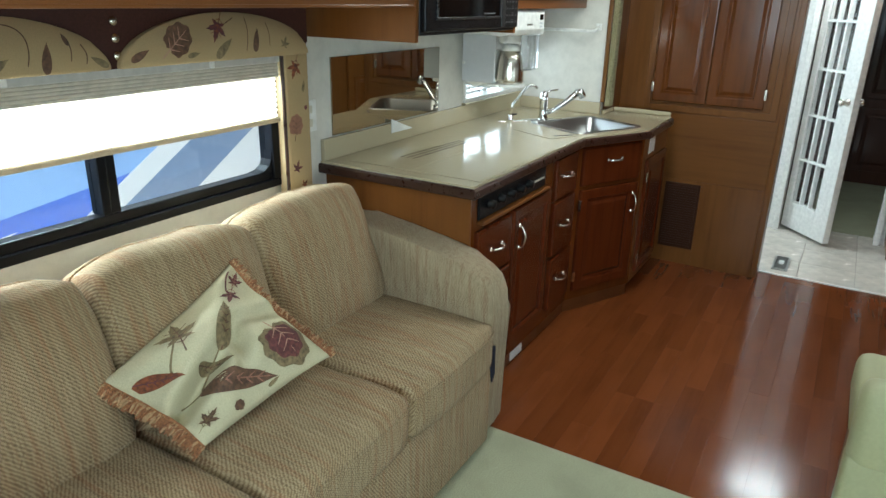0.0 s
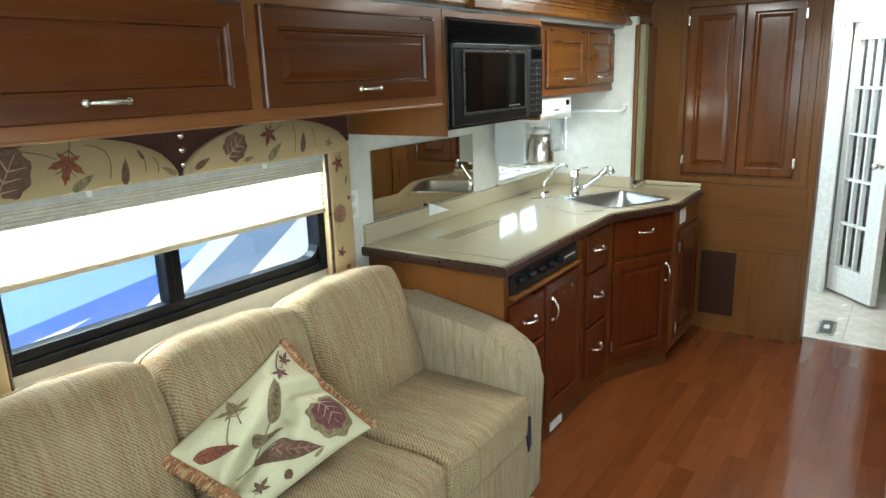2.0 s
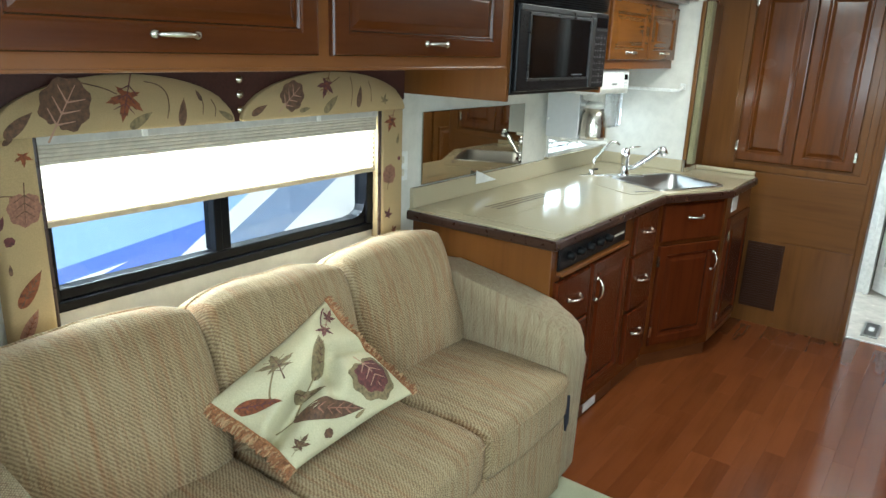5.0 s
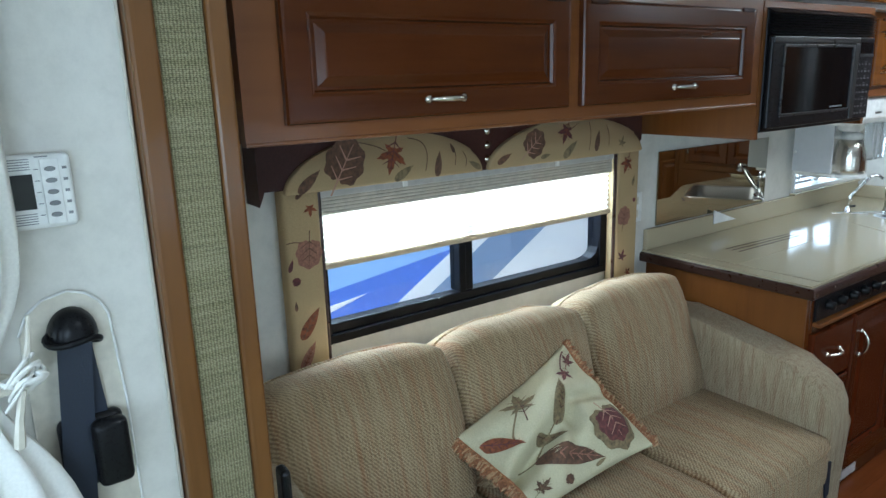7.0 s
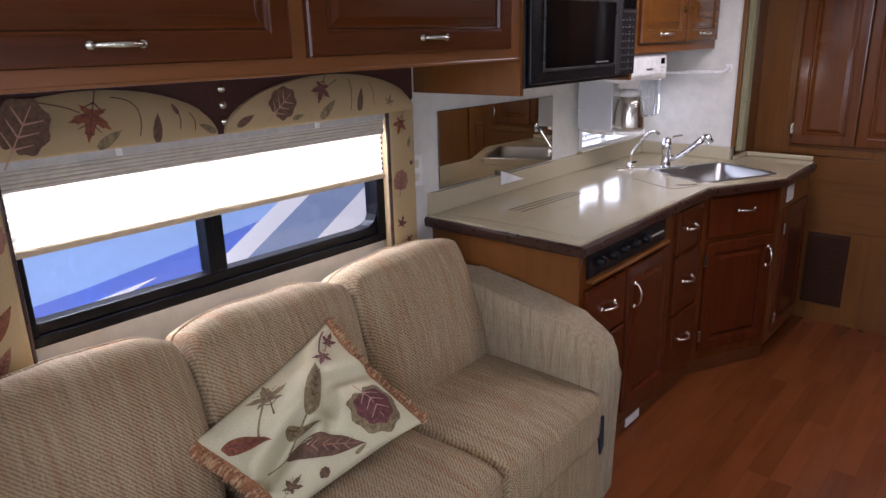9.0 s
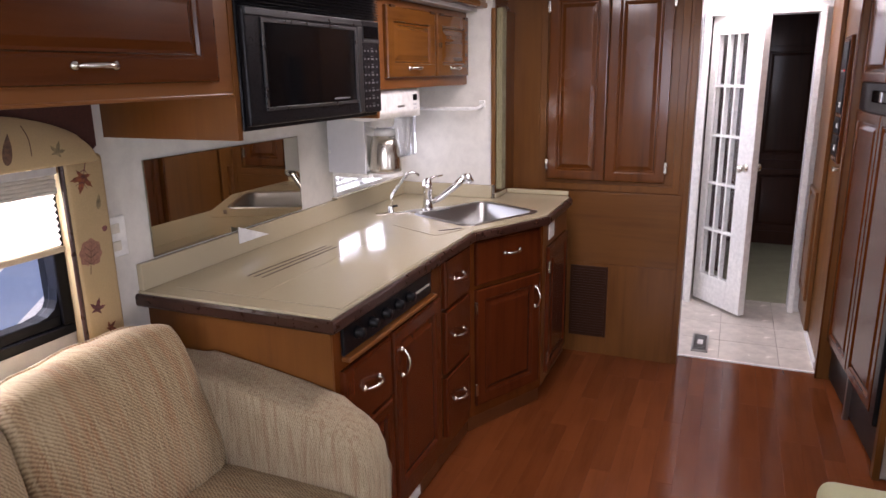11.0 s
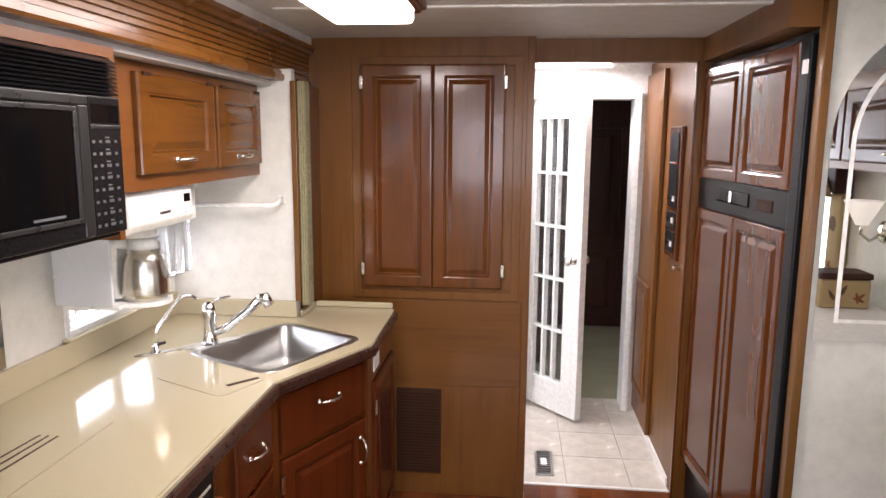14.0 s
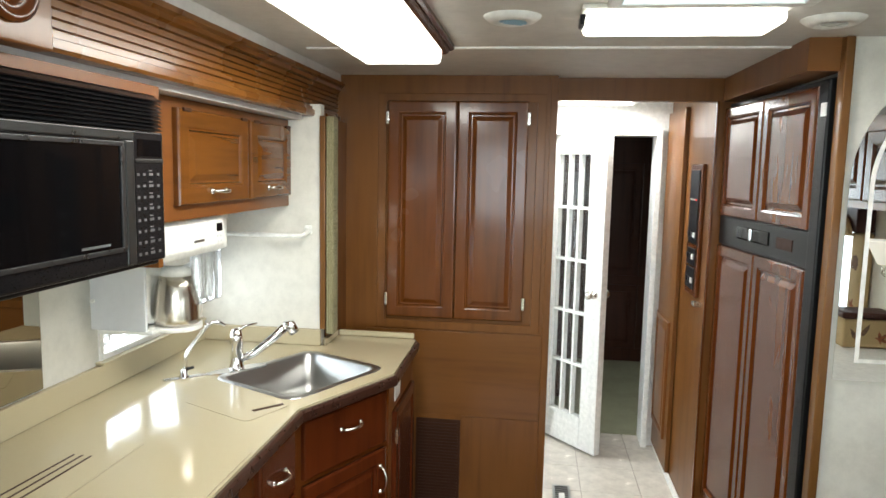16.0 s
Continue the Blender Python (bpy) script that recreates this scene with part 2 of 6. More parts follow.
POLISHED = material("brushed_carafe_steel", (0.66, 0.62, 0.55), 0.24, 1.0)
MIRROR = material("mirror", (0.80, 0.81, 0.80), 0.015, 1.0)
BRONZE_MIRROR = material("bronze_mirror", (0.42, 0.39, 0.32), 0.02, 1.0)
CARPET = plain("sage_carpet", (0.36, 0.36, 0.24), 0.95, 0, 260, 0.35, 0.8)
VINYL = plain("sage_vinyl", (0.38, 0.38, 0.22), 0.55, 0, 90, 0.06)
TILE = plain("beige_tile", (0.62, 0.57, 0.50), 0.25, 0, 14, 0.16)
GROUT = plain("grout", (0.40, 0.36, 0.31), 0.8)
CREAM = plain("cream_plastic", (0.62, 0.58, 0.48), 0.5)
BROWN_VALANCE = plain("brown_leatherette", (0.050, 0.018, 0.013), 0.5, 0, 150, 0.2, 0.2, Specular_IOR_Level=0.2)
WEBBING = plain("navy_webbing", (0.012, 0.018, 0.035), 0.6, 0, 300, 0.3, 0.4)
CURTAIN = plain("white_curtain", (0.78, 0.77, 0.72), 0.85, 0, 200, 0.06, 0.2)
GRILLE = plain("brown_grille", (0.042, 0.017, 0.009), 0.5, Specular_IOR_Level=0.15)
BED_WOOD = wood("dark_bedroom_wood", (0.030, 0.010, 0.006), (0.070, 0.024, 0.012), "z", 0.4)

COUNTER = material("solid_surface_top", (0.47, 0.41, 0.29), 0.10, Coat_Weight=0.3, Coat_Roughness=0.05)
_t, _b = nodes(COUNTER)
_sp = tex(_t, 1100, detail=2)
_t.links.new(ramp(_t, _sp.outputs[0], [(0.30, (0.385, 0.328, 0.213)), (0.5, (0.445, 0.385, 0.255)), (0.72, (0.49, 0.43, 0.295))]), _b.inputs["Base Color"])
_ro = tex(_t, 6, detail=4)
_t.links.new(ramp(_t, _ro.outputs[0], [(0.3, (0.08,) * 3), (0.75, (0.20,) * 3)]), _b.inputs["Roughness"])


def tweed(name, lo, mid, hi, streak=(1, 1, 0.06), dash=(126, 235), turn=0.6, across=(0, 1, 0), along=(-1, 0, 1), orange=(0.30, 0.13, 0.05), deep=0.72):
    """Chenille weave: short slanting dashes in rows, with colour streaked along one way; across and along lay the weave over the cushion."""
    m = material(name, mid, 0.9, Sheen_Weight=0.08, Specular_IOR_Level=0.2)
    t, b = nodes(m)
    s = tex(t, 190, streak, detail=3, rough=0.6)
    s2 = tex(t, 60, streak, detail=3)
    w = t.nodes.new("ShaderNodeTexVoronoi")
    w.voronoi_dimensions = "2D"
    c = t.nodes.new("ShaderNodeTexCoord")
    flat = t.nodes.new("ShaderNodeCombineXYZ")
    for k, direction in enumerate((across, along)):
        dot = t.nodes.new("ShaderNodeVectorMath")
        dot.operation = "DOT_PRODUCT"
        dot.inputs[1].default_value = direction
        t.links.new(c.outputs["Object"], dot.inputs[0])
        t.links.new(dot.outputs["Value"], flat.inputs[k])
    mp = t.nodes.new("ShaderNodeMapping")
    mp.vector_type = "TEXTURE"
    mp.inputs["Scale"].default_value, mp.inputs["Rotation"].default_value = (1 / dash[0], 1 / dash[1], 1), (0, 0, turn)
    t.links.new(flat.outputs[0], mp.inputs[0])
    t.links.new(mp.outputs[0], w.inputs["Vector"])
    w.inputs["Scale"].default_value, w.inputs["Randomness"].default_value = 1.0, 0.32
    big = tex(t, 5, detail=2)
    col = ramp(t, s.outputs[0], [(0.22, lo), (0.5, mid), (0.80, hi)])
    col = mix(t, col, orange, ramp(t, s2.outputs[0], [(0.47, (0, 0, 0)), (0.66, (0.62,) * 3)]))
    col = mix(t, col, [min(1, x * 1.22) for x in hi], ramp(t, w.outputs["Distance"], [(0.10, (0.6,) * 3), (0.36, (0, 0, 0))]))
    col = mix(t, col, [x * 0.45 for x in lo], ramp(t, w.outputs["Distance"], [(0.36, (0, 0, 0)), (0.66, (deep,) * 3)]))
    col = mix(t, col, hi, ramp(t, big.outputs[0], [(0.5, (0, 0, 0)), (0.8, (0.25,) * 3)]))
    t.links.new(col, b.inputs["Base Color"])
    inv = t.nodes.new("ShaderNodeMath")
    inv.operation = "SUBTRACT"
    inv.inputs[0].default_value = 1.0
    t.links.new(w.outputs["Distance"], inv.inputs[1])
    bump(t, b, inv.outputs[0], 0.85, 0.004)
    return m


SOFA = tweed("sofa_tweed", (0.190, 0.124, 0.062), (0.335, 0.240, 0.130), (0.49, 0.385, 0.235), (0.05, 1, 0.05))
SOFA_SEAT = tweed("sofa_tweed_seat", (0.190, 0.124, 0.062), (0.335, 0.240, 0.130), (0.49, 0.385, 0.235), (0.05, 1, 0.05), along=(1, 0, -1))
ARM = tweed("sofa_tweed_arm", (0.22, 0.165, 0.095), (0.36, 0.28, 0.17), (0.50, 0.415, 0.28), (1, 1, 0.07), (170, 260), 0.3, (1, 0.7, 0), (0, 0.7, 1), (0.24, 0.13, 0.07), 0.5)
STRIP = tweed("trim_tweed", (0.13, 0.115, 0.06), (0.27, 0.24, 0.13), (0.40, 0.36, 0.22), (1, 0.05, 1), (190, 330), 0.0, (0.6, 1, 0), (0, 0, 1), (0.20, 0.18, 0.08))
LINEN = plain("cream_linen", (0.53, 0.485, 0.315), 0.85, 0, 320, 0.14, 0.35)
VALANCE_CLOTH = plain("valance_linen", (0.40, 0.29, 0.145), 0.85, 0, 320, 0.14, 0.3)
LEAF_RED = plain("rust_leaf_print", (0.20, 0.060, 0.022), 0.85, 0, 90, 0.6, 0.3)
LEAF_PLUM = plain("plum_leaf_print", (0.125, 0.040, 0.038), 0.85, 0, 90, 0.55, 0.3)
LEAF_OLIVE = plain("olive_leaf_print", (0.20, 0.15, 0.075), 0.85, 0, 90, 0.5, 0.3)
LEAF_BROWN = plain("brown_leaf_print", (0.125, 0.066, 0.038), 0.85, 0, 90, 0.55, 0.3)
LEAF_ROSE = plain("rose_leaf_print", (0.27, 0.13, 0.085), 0.85, 0, 160, 0.35, 0.3)
LEAF_PALE = plain("pale_rose_vein_print", (0.42, 0.24, 0.17), 0.85, 0, 160, 0.2, 0.2)
FRINGE = plain("copper_fringe", (0.30, 0.13, 0.055), 0.8, 0, 200, 0.5, 0.4)
FRINGE_TAN = plain("tan_fringe", (0.46, 0.29, 0.15), 0.8, 0, 200, 0.4, 0.4)

GLASS = material("clear_glass", (0.95, 0.97, 0.97), 0.0, Transmission_Weight=1.0, IOR=1.45)
SHADE = material("blind_cloth", (0.86, 0.82, 0.72), 0.9, Transmission_Weight=0.0)
_t, _b = nodes(SHADE)
_tr = _t.nodes.new("ShaderNodeBsdfTranslucent")
_tr.inputs[0].default_value = (0.74, 0.67, 0.55, 1)
_mx = _t.nodes.new("ShaderNodeMixShader")
_mx.inputs[0].default_value = 0.42
_t.links.new(_b.outputs[0], _mx.inputs[1])
_t.links.new(_tr.outputs[0], _mx.inputs[2])
_t.links.new(_mx.outputs[0], _t.nodes["Material Output"].inputs[0])
CLEAR_PLASTIC = material("clear_plastic", (0.9, 0.92, 0.93), 0.12, Transmission_Weight=0.9, IOR=1.3)


def lit(name, colour, strength):
    m = material(name, colour, 0.5)
    t, b = nodes(m)
    b.inputs["Emission Color"].default_value = (*colour, 1)
    b.inputs["Emission Strength"].default_value = strength
    return m


DIFFUSER = lit("lit_diffuser", (1.0, 0.96, 0.86), 4.0)
SKYLIGHT = lit("lit_skylight", (1.0, 0.99, 0.96), 5.0)

# ---- structure ----
TOP = 2.02          # ceiling
XM = 0.49           # inner plane of the coach's side wall, which the slide-out pierces
XR = 2.95           # far side wall
YB = 3.016          # bulkhead
structure("wall_slide", wall_with_holes("x", -0.05, 0.0, -0.99, 2.70, 0.0, 1.86,
          [(-0.53, 0.66, 0.865, 1.345), (1.98, 2.62, 1.0, 1.36)]), PAPER, "cream mottled wallpaper on the slide-out's long wall", "wall")
structure("wall_slide_rear", box(0.0, 0.502, 2.66, 2.70, 0, 1.86), PAPER, "cream mottled wallpaper at the galley's end", "wall")
structure("wall_slide_front", box(0.0, 0.47, -0.99, -0.95, 0, 1.86), PAPER, "cream mottled wallpaper beside the sofa", "wall")
structure("ceiling_slide", box(-0.05, 0.425, -0.99, 2.70, 1.799, 1.89), CEIL, "off-white slide-out ceiling", "ceiling")
structure("ceiling", box(-0.1, XR, -3.2, 7.4, TOP, TOP + 0.04), CEIL, "off-white padded vinyl ceiling", "ceiling")
structure("wall_cab_left", wall_with_holes("x", 0.46, 0.525, -3.1, -1.0615, 0, TOP, [(-2.7, -1.7, 0.95, 1.6)]), PAPER, "pale mottled wallpaper by the driver's seat", "wall")
structure("wall_right", wall_with_holes("x", XR, XR + 0.05, -3.1, 3.2, 0, TOP, [(-0.6, 0.7, 0.85, 1.38), (-2.6, -1.7, 0.95, 1.6)]), PAPER, "cream mottled wallpaper along the dinette", "wall")
structure("wall_front", wall_with_holes("y", -3.15, -3.1, -0.1, XR + 0.05, 0, TOP, [(0.7, 2.8, 0.95, 1.9)]), PAPER, "cream wall round the windshield", "wall")
structure("floor_base", box(-0.1, 3.0, -3.15, 3.15, -0.04, -0.006), TOE, "brown underlay below the laminate", "floor")
carpet = structure("carpet", prism([(-0.05, -3.1), (XR, -3.1), (XR, 0.86), (0.0, 0.86)], -0.006, 0.004), CARPET, "sage green cut-pile carpet before the sofa", "carpet")

# front and rear trim of the slide-out: wood, tweed, wood
for y0, y1, mat, nm, lab in ((-1.060, -1.019, OAK_TRIM, "trim", "oak trim strip"), (-1.019, -0.943, STRIP, "trim", "padded tweed seal strip"), (-0.943, -0.908, OAK_TRIM, "trim", "oak trim strip")):
    structure(nm, box(0.505, 0.56 if mat is not STRIP else 0.552, y0, y1, 0, TOP, 0.006), mat, lab + " beside the sofa", "trim")
structure("trim", box(0.50, 0.522, 2.645, 2.705, 0.976, 1.815, 0.003), OAK_TRIM, "oak trim strip at the galley's end", "trim")
structure("trim", box(0.523, 0.556, 2.650, 2.715, 0.956, 1.815, 0.007), STRIP, "gold tweed seal strip at the galley's end", "trim")
structure("trim", box(0.455, 0.505, 2.72, 3.012, 0, 1.815), BULK, "brown veneer strip at the galley's end", "trim")

# cornice over the slide-out, fluted
CX = 0.467
cornice = thing("cornice", "fluted stained oak cornice over the slide-out", "cornice", (CX, 0, 1.815), kind="structure")
prof = [(CX - 0.04, 1.815), (CX + 0.004, 1.815), (CX + 0.010, 1.822), (CX + 0.010, 1.838), (CX, 1.842)]
for k in range(5):
    z = 1.852 + k * 0.018
    prof += [(CX, z), (CX - 0.009, z + 0.002), (CX - 0.009, z + 0.006), (CX, z + 0.008)]
prof += [(CX, 1.945), (CX + 0.012, 1.950), (CX + 0.016, 1.962), (CX + 0.028, 1.968), (CX + 0.028, 1.982), (CX - 0.04, 1.982)]
part("cornice_board", prism(prof, -0.915, 3.014, axis="y"), CORNICE_OAK, cornice)
part("rosette_block", box(CX - 0.01, CX + 0.034, 0.965, 1.165, 1.808, 1.99, 0.004), CARCASS, cornice, "square oak corner block")
part("rosette", lathe([(0.062, 0), (0.062, 0.008), (0.05, 0.012), (0.045, 0.005), (0.032, 0.005), (0.026, 0.014), (0.012, 0.018), (0.002, 0.018)], (CX + 0.034, 1.065, 1.90), 28, "x"), CHERRY, cornice, "turned dark rosette", smooth=True)
structure("trim", box(CX - 0.05, CX + 0.012, -0.915, 3.014, 1.984, TOP), CEIL, "off-white filler strip above the cornice", "trim")
structure("trim", box(0.55, 2.2, 2.34, 2.362, TOP - 0.006, TOP + 0.001), WHITE_PAINT, "white ceiling seam batten", "trim")

# bulkhead with pantry doors and a vent
structure("wall_bulkhead", wall_with_holes("y", YB, YB + 0.05, 0.40, 1.41, 0, TOP, []), BULK, "brown oak veneer bulkhead beside the hall", "wall")
structure("trim", box(1.385, 1.415, YB - 0.004, YB + 0.145, 0, TOP - 0.001, 0.003), BULK, "oak edge of the bulkhead", "trim")
structure("wall_door_head", box(1.415, 2.2, 3.09, 3.14, 1.925, TOP), BULK, "oak head over the hall opening", "wall")
structure("wall_hall_post", box(2.083, 2.16, 3.09, 3.19, 0, 1.925), BULK, "oak post between hall and fridge", "wall")
structure("trim", box(2.074, 2.083, 3.08, 3.10, 0, 1.925, 0.003), CHERRY, "dark oak bead on the hall post", "trim")


def ring_mesh(w, h, rings, cap):
    """Nested rectangles at (inset, depth): the front of a framed door in x (width), y (out), z (height)."""
    bm = bmesh.new()
    loops = []
    for s, d in rings:
        loops.append([bm.verts.new(p) for p in ((s, d, s), (w - s, d, s), (w - s, d, h - s), (s, d, h - s))])
    for a, b in zip(loops, loops[1:]):
        for i in range(4):
            bm.faces.new((a[i], a[(i + 1) % 4], b[(i + 1) % 4], b[i]))
    if cap:
        bm.faces.new(loops[-1])
    return bm


def pull(parent, u, v, upright, span=0.092):
    """A bow pull on a front, in the front's own places."""
    pts, rad = [], []
    for i in range(13):
        s = i / 12
        o = 0.004 + 0.024 * math.sin(math.pi * s) ** 0.55
        a = (s - 0.5) * span
        pts.append((u, o, v + a) if upright else (u + a, o, v))
        rad.append(0.0042 + 0.0016 * math.sin(math.pi * s))
    bm = sweep(pts, rad, 8)
    for a in (-0.5, 0.5):
        c = (u, 0, v + a * span) if upright else (u + a * span, 0, v)
        lathe([(0.0095, 0), (0.0095, 0.003), (0.006, 0.007), (0.001, 0.009)], c, 12, "y", bm)
    return bm


def placed(bm, m):
    bmesh.ops.transform(bm, matrix=m, verts=bm.verts)
    return bm


def door(parent, m, w, h, stile=0.055, mat=None, t=0.018, handle=None, hinges=(), flat=False, name="door"):
    """A raised-panel front; m: where its lower corner stands, x along the width, y outward."""
    mat = mat or CHERRY
    rings = [(0, 0), (0, t - 0.006), (0.003, t - 0.001), (0.008, t)]
    if not flat:
        rings += [(stile - 0.012, t), (stile - 0.007, t - 0.003), (stile - 0.004, t - 0.002), (stile, t - 0.009)]
    d = part(name, placed(ring_mesh(w, h, rings, flat), m), mat, parent)
    if not flat:
        part("raised_panel", placed(ring_mesh(w, h, [(stile, t - 0.0095), (stile + 0.006, t - 0.0095), (stile + 0.022, t - 0.002), (stile + 0.025, t - 0.001)], True), m), mat, d)
    if handle:
        b = pull(d, handle[0], handle[1], handle[2])
        part("handle", placed(b, m @ Matrix.Translation((0, t, 0))), NICKEL, d, "bright nickel bow handle", smooth=True)
    for hu, hv in hinges:
        part("hinge", placed(box(hu - 0.008, hu + 0.008, t - 0.004, t + 0.006, hv - 0.028, hv + 0.028, 0.003), m), NICKEL, d, "small nickel hinge")
    return d


def face_x(x, y, z):
    """Corner of a front that looks along +x: its width runs along +y."""
    return frame_axes((x, y, z), (0, 1, 0), (1, 0, 0))


def face_back(x, y, z):
    """Corner of a front that looks along -y: its width runs along +x."""
    return frame_axes((x, y, z), (1, 0, 0), (0, -1, 0))


pantry = thing("pantry_cabinet", "cherry-stained pantry doors set in the oak bulkhead", "cabinet", (0.99, YB, 0.915))
pf = ring_mesh(0.722, 1.03, [(0, 0), (0, 0.006), (0.002, 0.008), (0.036, 0.008), (0.038, 0)], False)
bmesh.ops.transform(pf, matrix=face_back(0.648, YB, 0.912), verts=pf.verts)
part("face_frame", pf, BULK, pantry)
door(pantry, face_back(0.694, YB - 0.004, 0.966), 0.2995, 0.944, 0.058, PANTRY_CHERRY, hinges=((-0.002, 0.08), (-0.002, 0.87)))
door(pantry, face_back(0.9965, YB - 0.004, 0.966), 0.2995, 0.944, 0.058, PANTRY_CHERRY, hinges=((0.3015, 0.08), (0.3015, 0.87)))
structure("wall_panel", box(0.60, 1.383, YB - 0.004, YB + 0.001, 0.522, 0.905, 0.0015), BULK_X, "oak veneer panel with level grain below the pantry doors", "panel")
structure("wall_panel", box(1.042, 1.383, YB - 0.004, YB + 0.001, 0.0, 0.518, 0.0015), BULK, "upright-grain oak veneer panel beside the air return", "panel")
vent = thing("wall_vent", "dark brown slotted air return in the bulkhead", "vent", (0.93, YB, 0.1))
part("backing", box(0.836, 1.037, YB - 0.006, YB + 0.002, 0.10, 0.50, 0.002), GRILLE, vent)
for k in range(26):
    part("slat", box(0.848, 1.025, YB - 0.010, YB - 0.004, 0.115 + k * 0.0145, 0.121 + k * 0.0145), GRILLE, vent)

# ---- hall and the rooms beyond ----
structure("floor_hall", box(0.0, 2.2, 3.15, 4.28, -0.04, -0.004), GROUT, "grey grout under the hall tiles", "floor")
structure("threshold", box(1.41, 2.09, 3.142, 3.158, -0.004, 0.006, 0.002), WHITE_PAINT, "white threshold strip at the hall", "threshold")
structure("wall_hall_right", box(2.09, 2.14, 3.19, 4.26, 0, TOP), BULK, "oak veneer wall along the hall", "wall")
structure("wall_hall_end", wall_with_holes("y", 4.13, 4.28, 0.0, 2.09, 0, TOP, [(1.42, 2.012, 0, 1.832)]), WHITE_PAINT, "white wall round the bedroom doorway", "wall")
structure("wall_bath", wall_with_holes("x", -0.02, 0.03, 3.06, 4.13, 0, TOP, [(3.35, 4.05, 0.9, 1.75)]), WHITE_PAINT, "white bathroom wall", "wall")
structure("wall_bath_front", box(0.0, 1.39, 3.07, 3.1, 0, TOP), WHITE_PAINT, "white back of the bulkhead", "wall")
for x0, x1, z0, z1 in ((1.385, 1.42, 0, 1.832), (2.008, 2.042, 0, 1.832), (1.385, 2.042, 1.832, 1.867)):
    structure("door_trim", box(x0, x1, 4.095, 4.13, z0, z1, 0.004), WHITE_PAINT, "white doorway casing", "trim")
structure("baseboard", box(2.078, 2.09, 3.20, 4.095, 0, 0.04, 0.003), WHITE_PAINT, "white skirting in the hall", "trim")
structure("floor_bedroom", box(0.0, 2.95, 4.28, 7.3, -0.03, 0.004), CARPET, "beige green bedroom carpet", "carpet")
structure("wall_bedroom", box(0.0, 2.95, 6.6, 6.65, 0, TOP), BED_WOOD, "dark bedroom end wall", "wall")
structure("wall_bedroom_left", box(-0.05, 0.0, 4.2, 6.6, 0, TOP), PAPER, "bedroom side wall", "wall")
structure("wall_bedroom_right", box(2.7, 2.75, 4.2, 6.6, 0, TOP), PAPER, "bedroom side wall", "wall")
structure("wall_hall_outer", box(2.95, 3.0, 3.15, 4.3, 0, TOP), PAPER, "closing wall behind the hall", "wall")

wardrobe = thing("wardrobe", "tall dark cherry bedroom wardrobe", "wardrobe", (1.9, 6.05, 0))
part("body", box(1.3, 2.69, 6.0, 6.58, 0, 1.98, 0.004), BED_WOOD, wardrobe)
for k in range(3):
    door(wardrobe, face_back(1.33 + k * 0.45, 6.0, 0.75), 0.44, 0.95, 0.06, BED_WOOD)
    door(wardrobe, face_back(1.33 + k * 0.45, 6.0, 0.12), 0.44, 0.55, 0.06, BED_WOOD, name="drawer")
bed = thing("bed", "corner of a dark red covered bed", "bed", (1.2, 5.4, 0))
part("mattress", box(0.4, 1.62, 4.9, 6.0, 0.25, 0.62, 0.05, seg=4), plain("dark_bedspread", (0.06, 0.018, 0.022), 0.9, 0, 90, 0.3, 0.4), bed, smooth=True)
part("base", box(0.42, 1.58, 4.93, 5.97, 0.0, 0.25), BED_WOOD, bed)

# hall side door and control panel
hdoor = thing("hall_door", "closed oak hall door with tall raised panels", "door", (2.09, 4.0, 0))
LEFTM = lambda x, y, z: frame_axes((x, y, z), (0, -1, 0), (-1, 0, 0))
hd = part("door_leaf", box(2.066, 2.088, 3.66, 4.092, 0.045, 1.955, 0.003), BULK, hdoor)
for z, h in ((0.20, 0.64), (1.14, 0.75)):
    door(hdoor, LEFTM(2.066, 4.06, z), 0.33, h, 0.034, CARCASS, 0.014, name="raised_field")
part("knob", lathe([(0.022, 0), (0.022, 0.006), (0.010, 0.012), (0.010, 0.032), (0.022, 0.040), (0.024, 0.052), (0.012, 0.060), (0.002, 0.061)], (0, 0, 0), 20, "x"), NICKEL, hdoor, "round nickel knob", smooth=True, local=True)
kn = hdoor.children[-1]
kn.matrix_basis = WORLD[hdoor].inverted() @ Matrix.Translation((2.066, 4.075, 0.965)) @ pose(0, 0, 0, 0, 0, 180)
part("catch", box(2.055, 2.0895, 3.205, 3.25, 1.03, 1.05, 0.003), NICKEL, hdoor, "small nickel catch")
cp = thing("control_panel", "framed black system monitor panel on the hall wall", "control panel", (2.09, 3.37, 1.06))
part("frame", prism([(3.26, 1.06), (3.48, 1.06), (3.48, 1.668), (3.26, 1.668)], 2.072, 2.09, 0.004, "x"), CHERRY, cp)
for z0, z1 in ((1.09, 1.19), (1.20, 1.28), (1.30, 1.64)):
    pl = part("plate", box(2.066, 2.074, 3.29, 3.45, z0, z1, 0.003), BLACK, cp)
    for k in range(3):
        part("switch", box(2.060, 2.066, 3.305 + 0.05 * k, 3.335 + 0.05 * k, z0 + 0.03, z0 + 0.055, 0.002), BLACK if k else WHITE, pl)
for k in range(4):
    part("indicator", box(2.062, 2.067, 3.31 + 0.035 * k, 3.32 + 0.035 * k, 1.50, 1.508), lit("indicator_red", (0.8, 0.05, 0.03), 1.0) if k == 0 else WHITE, cp)

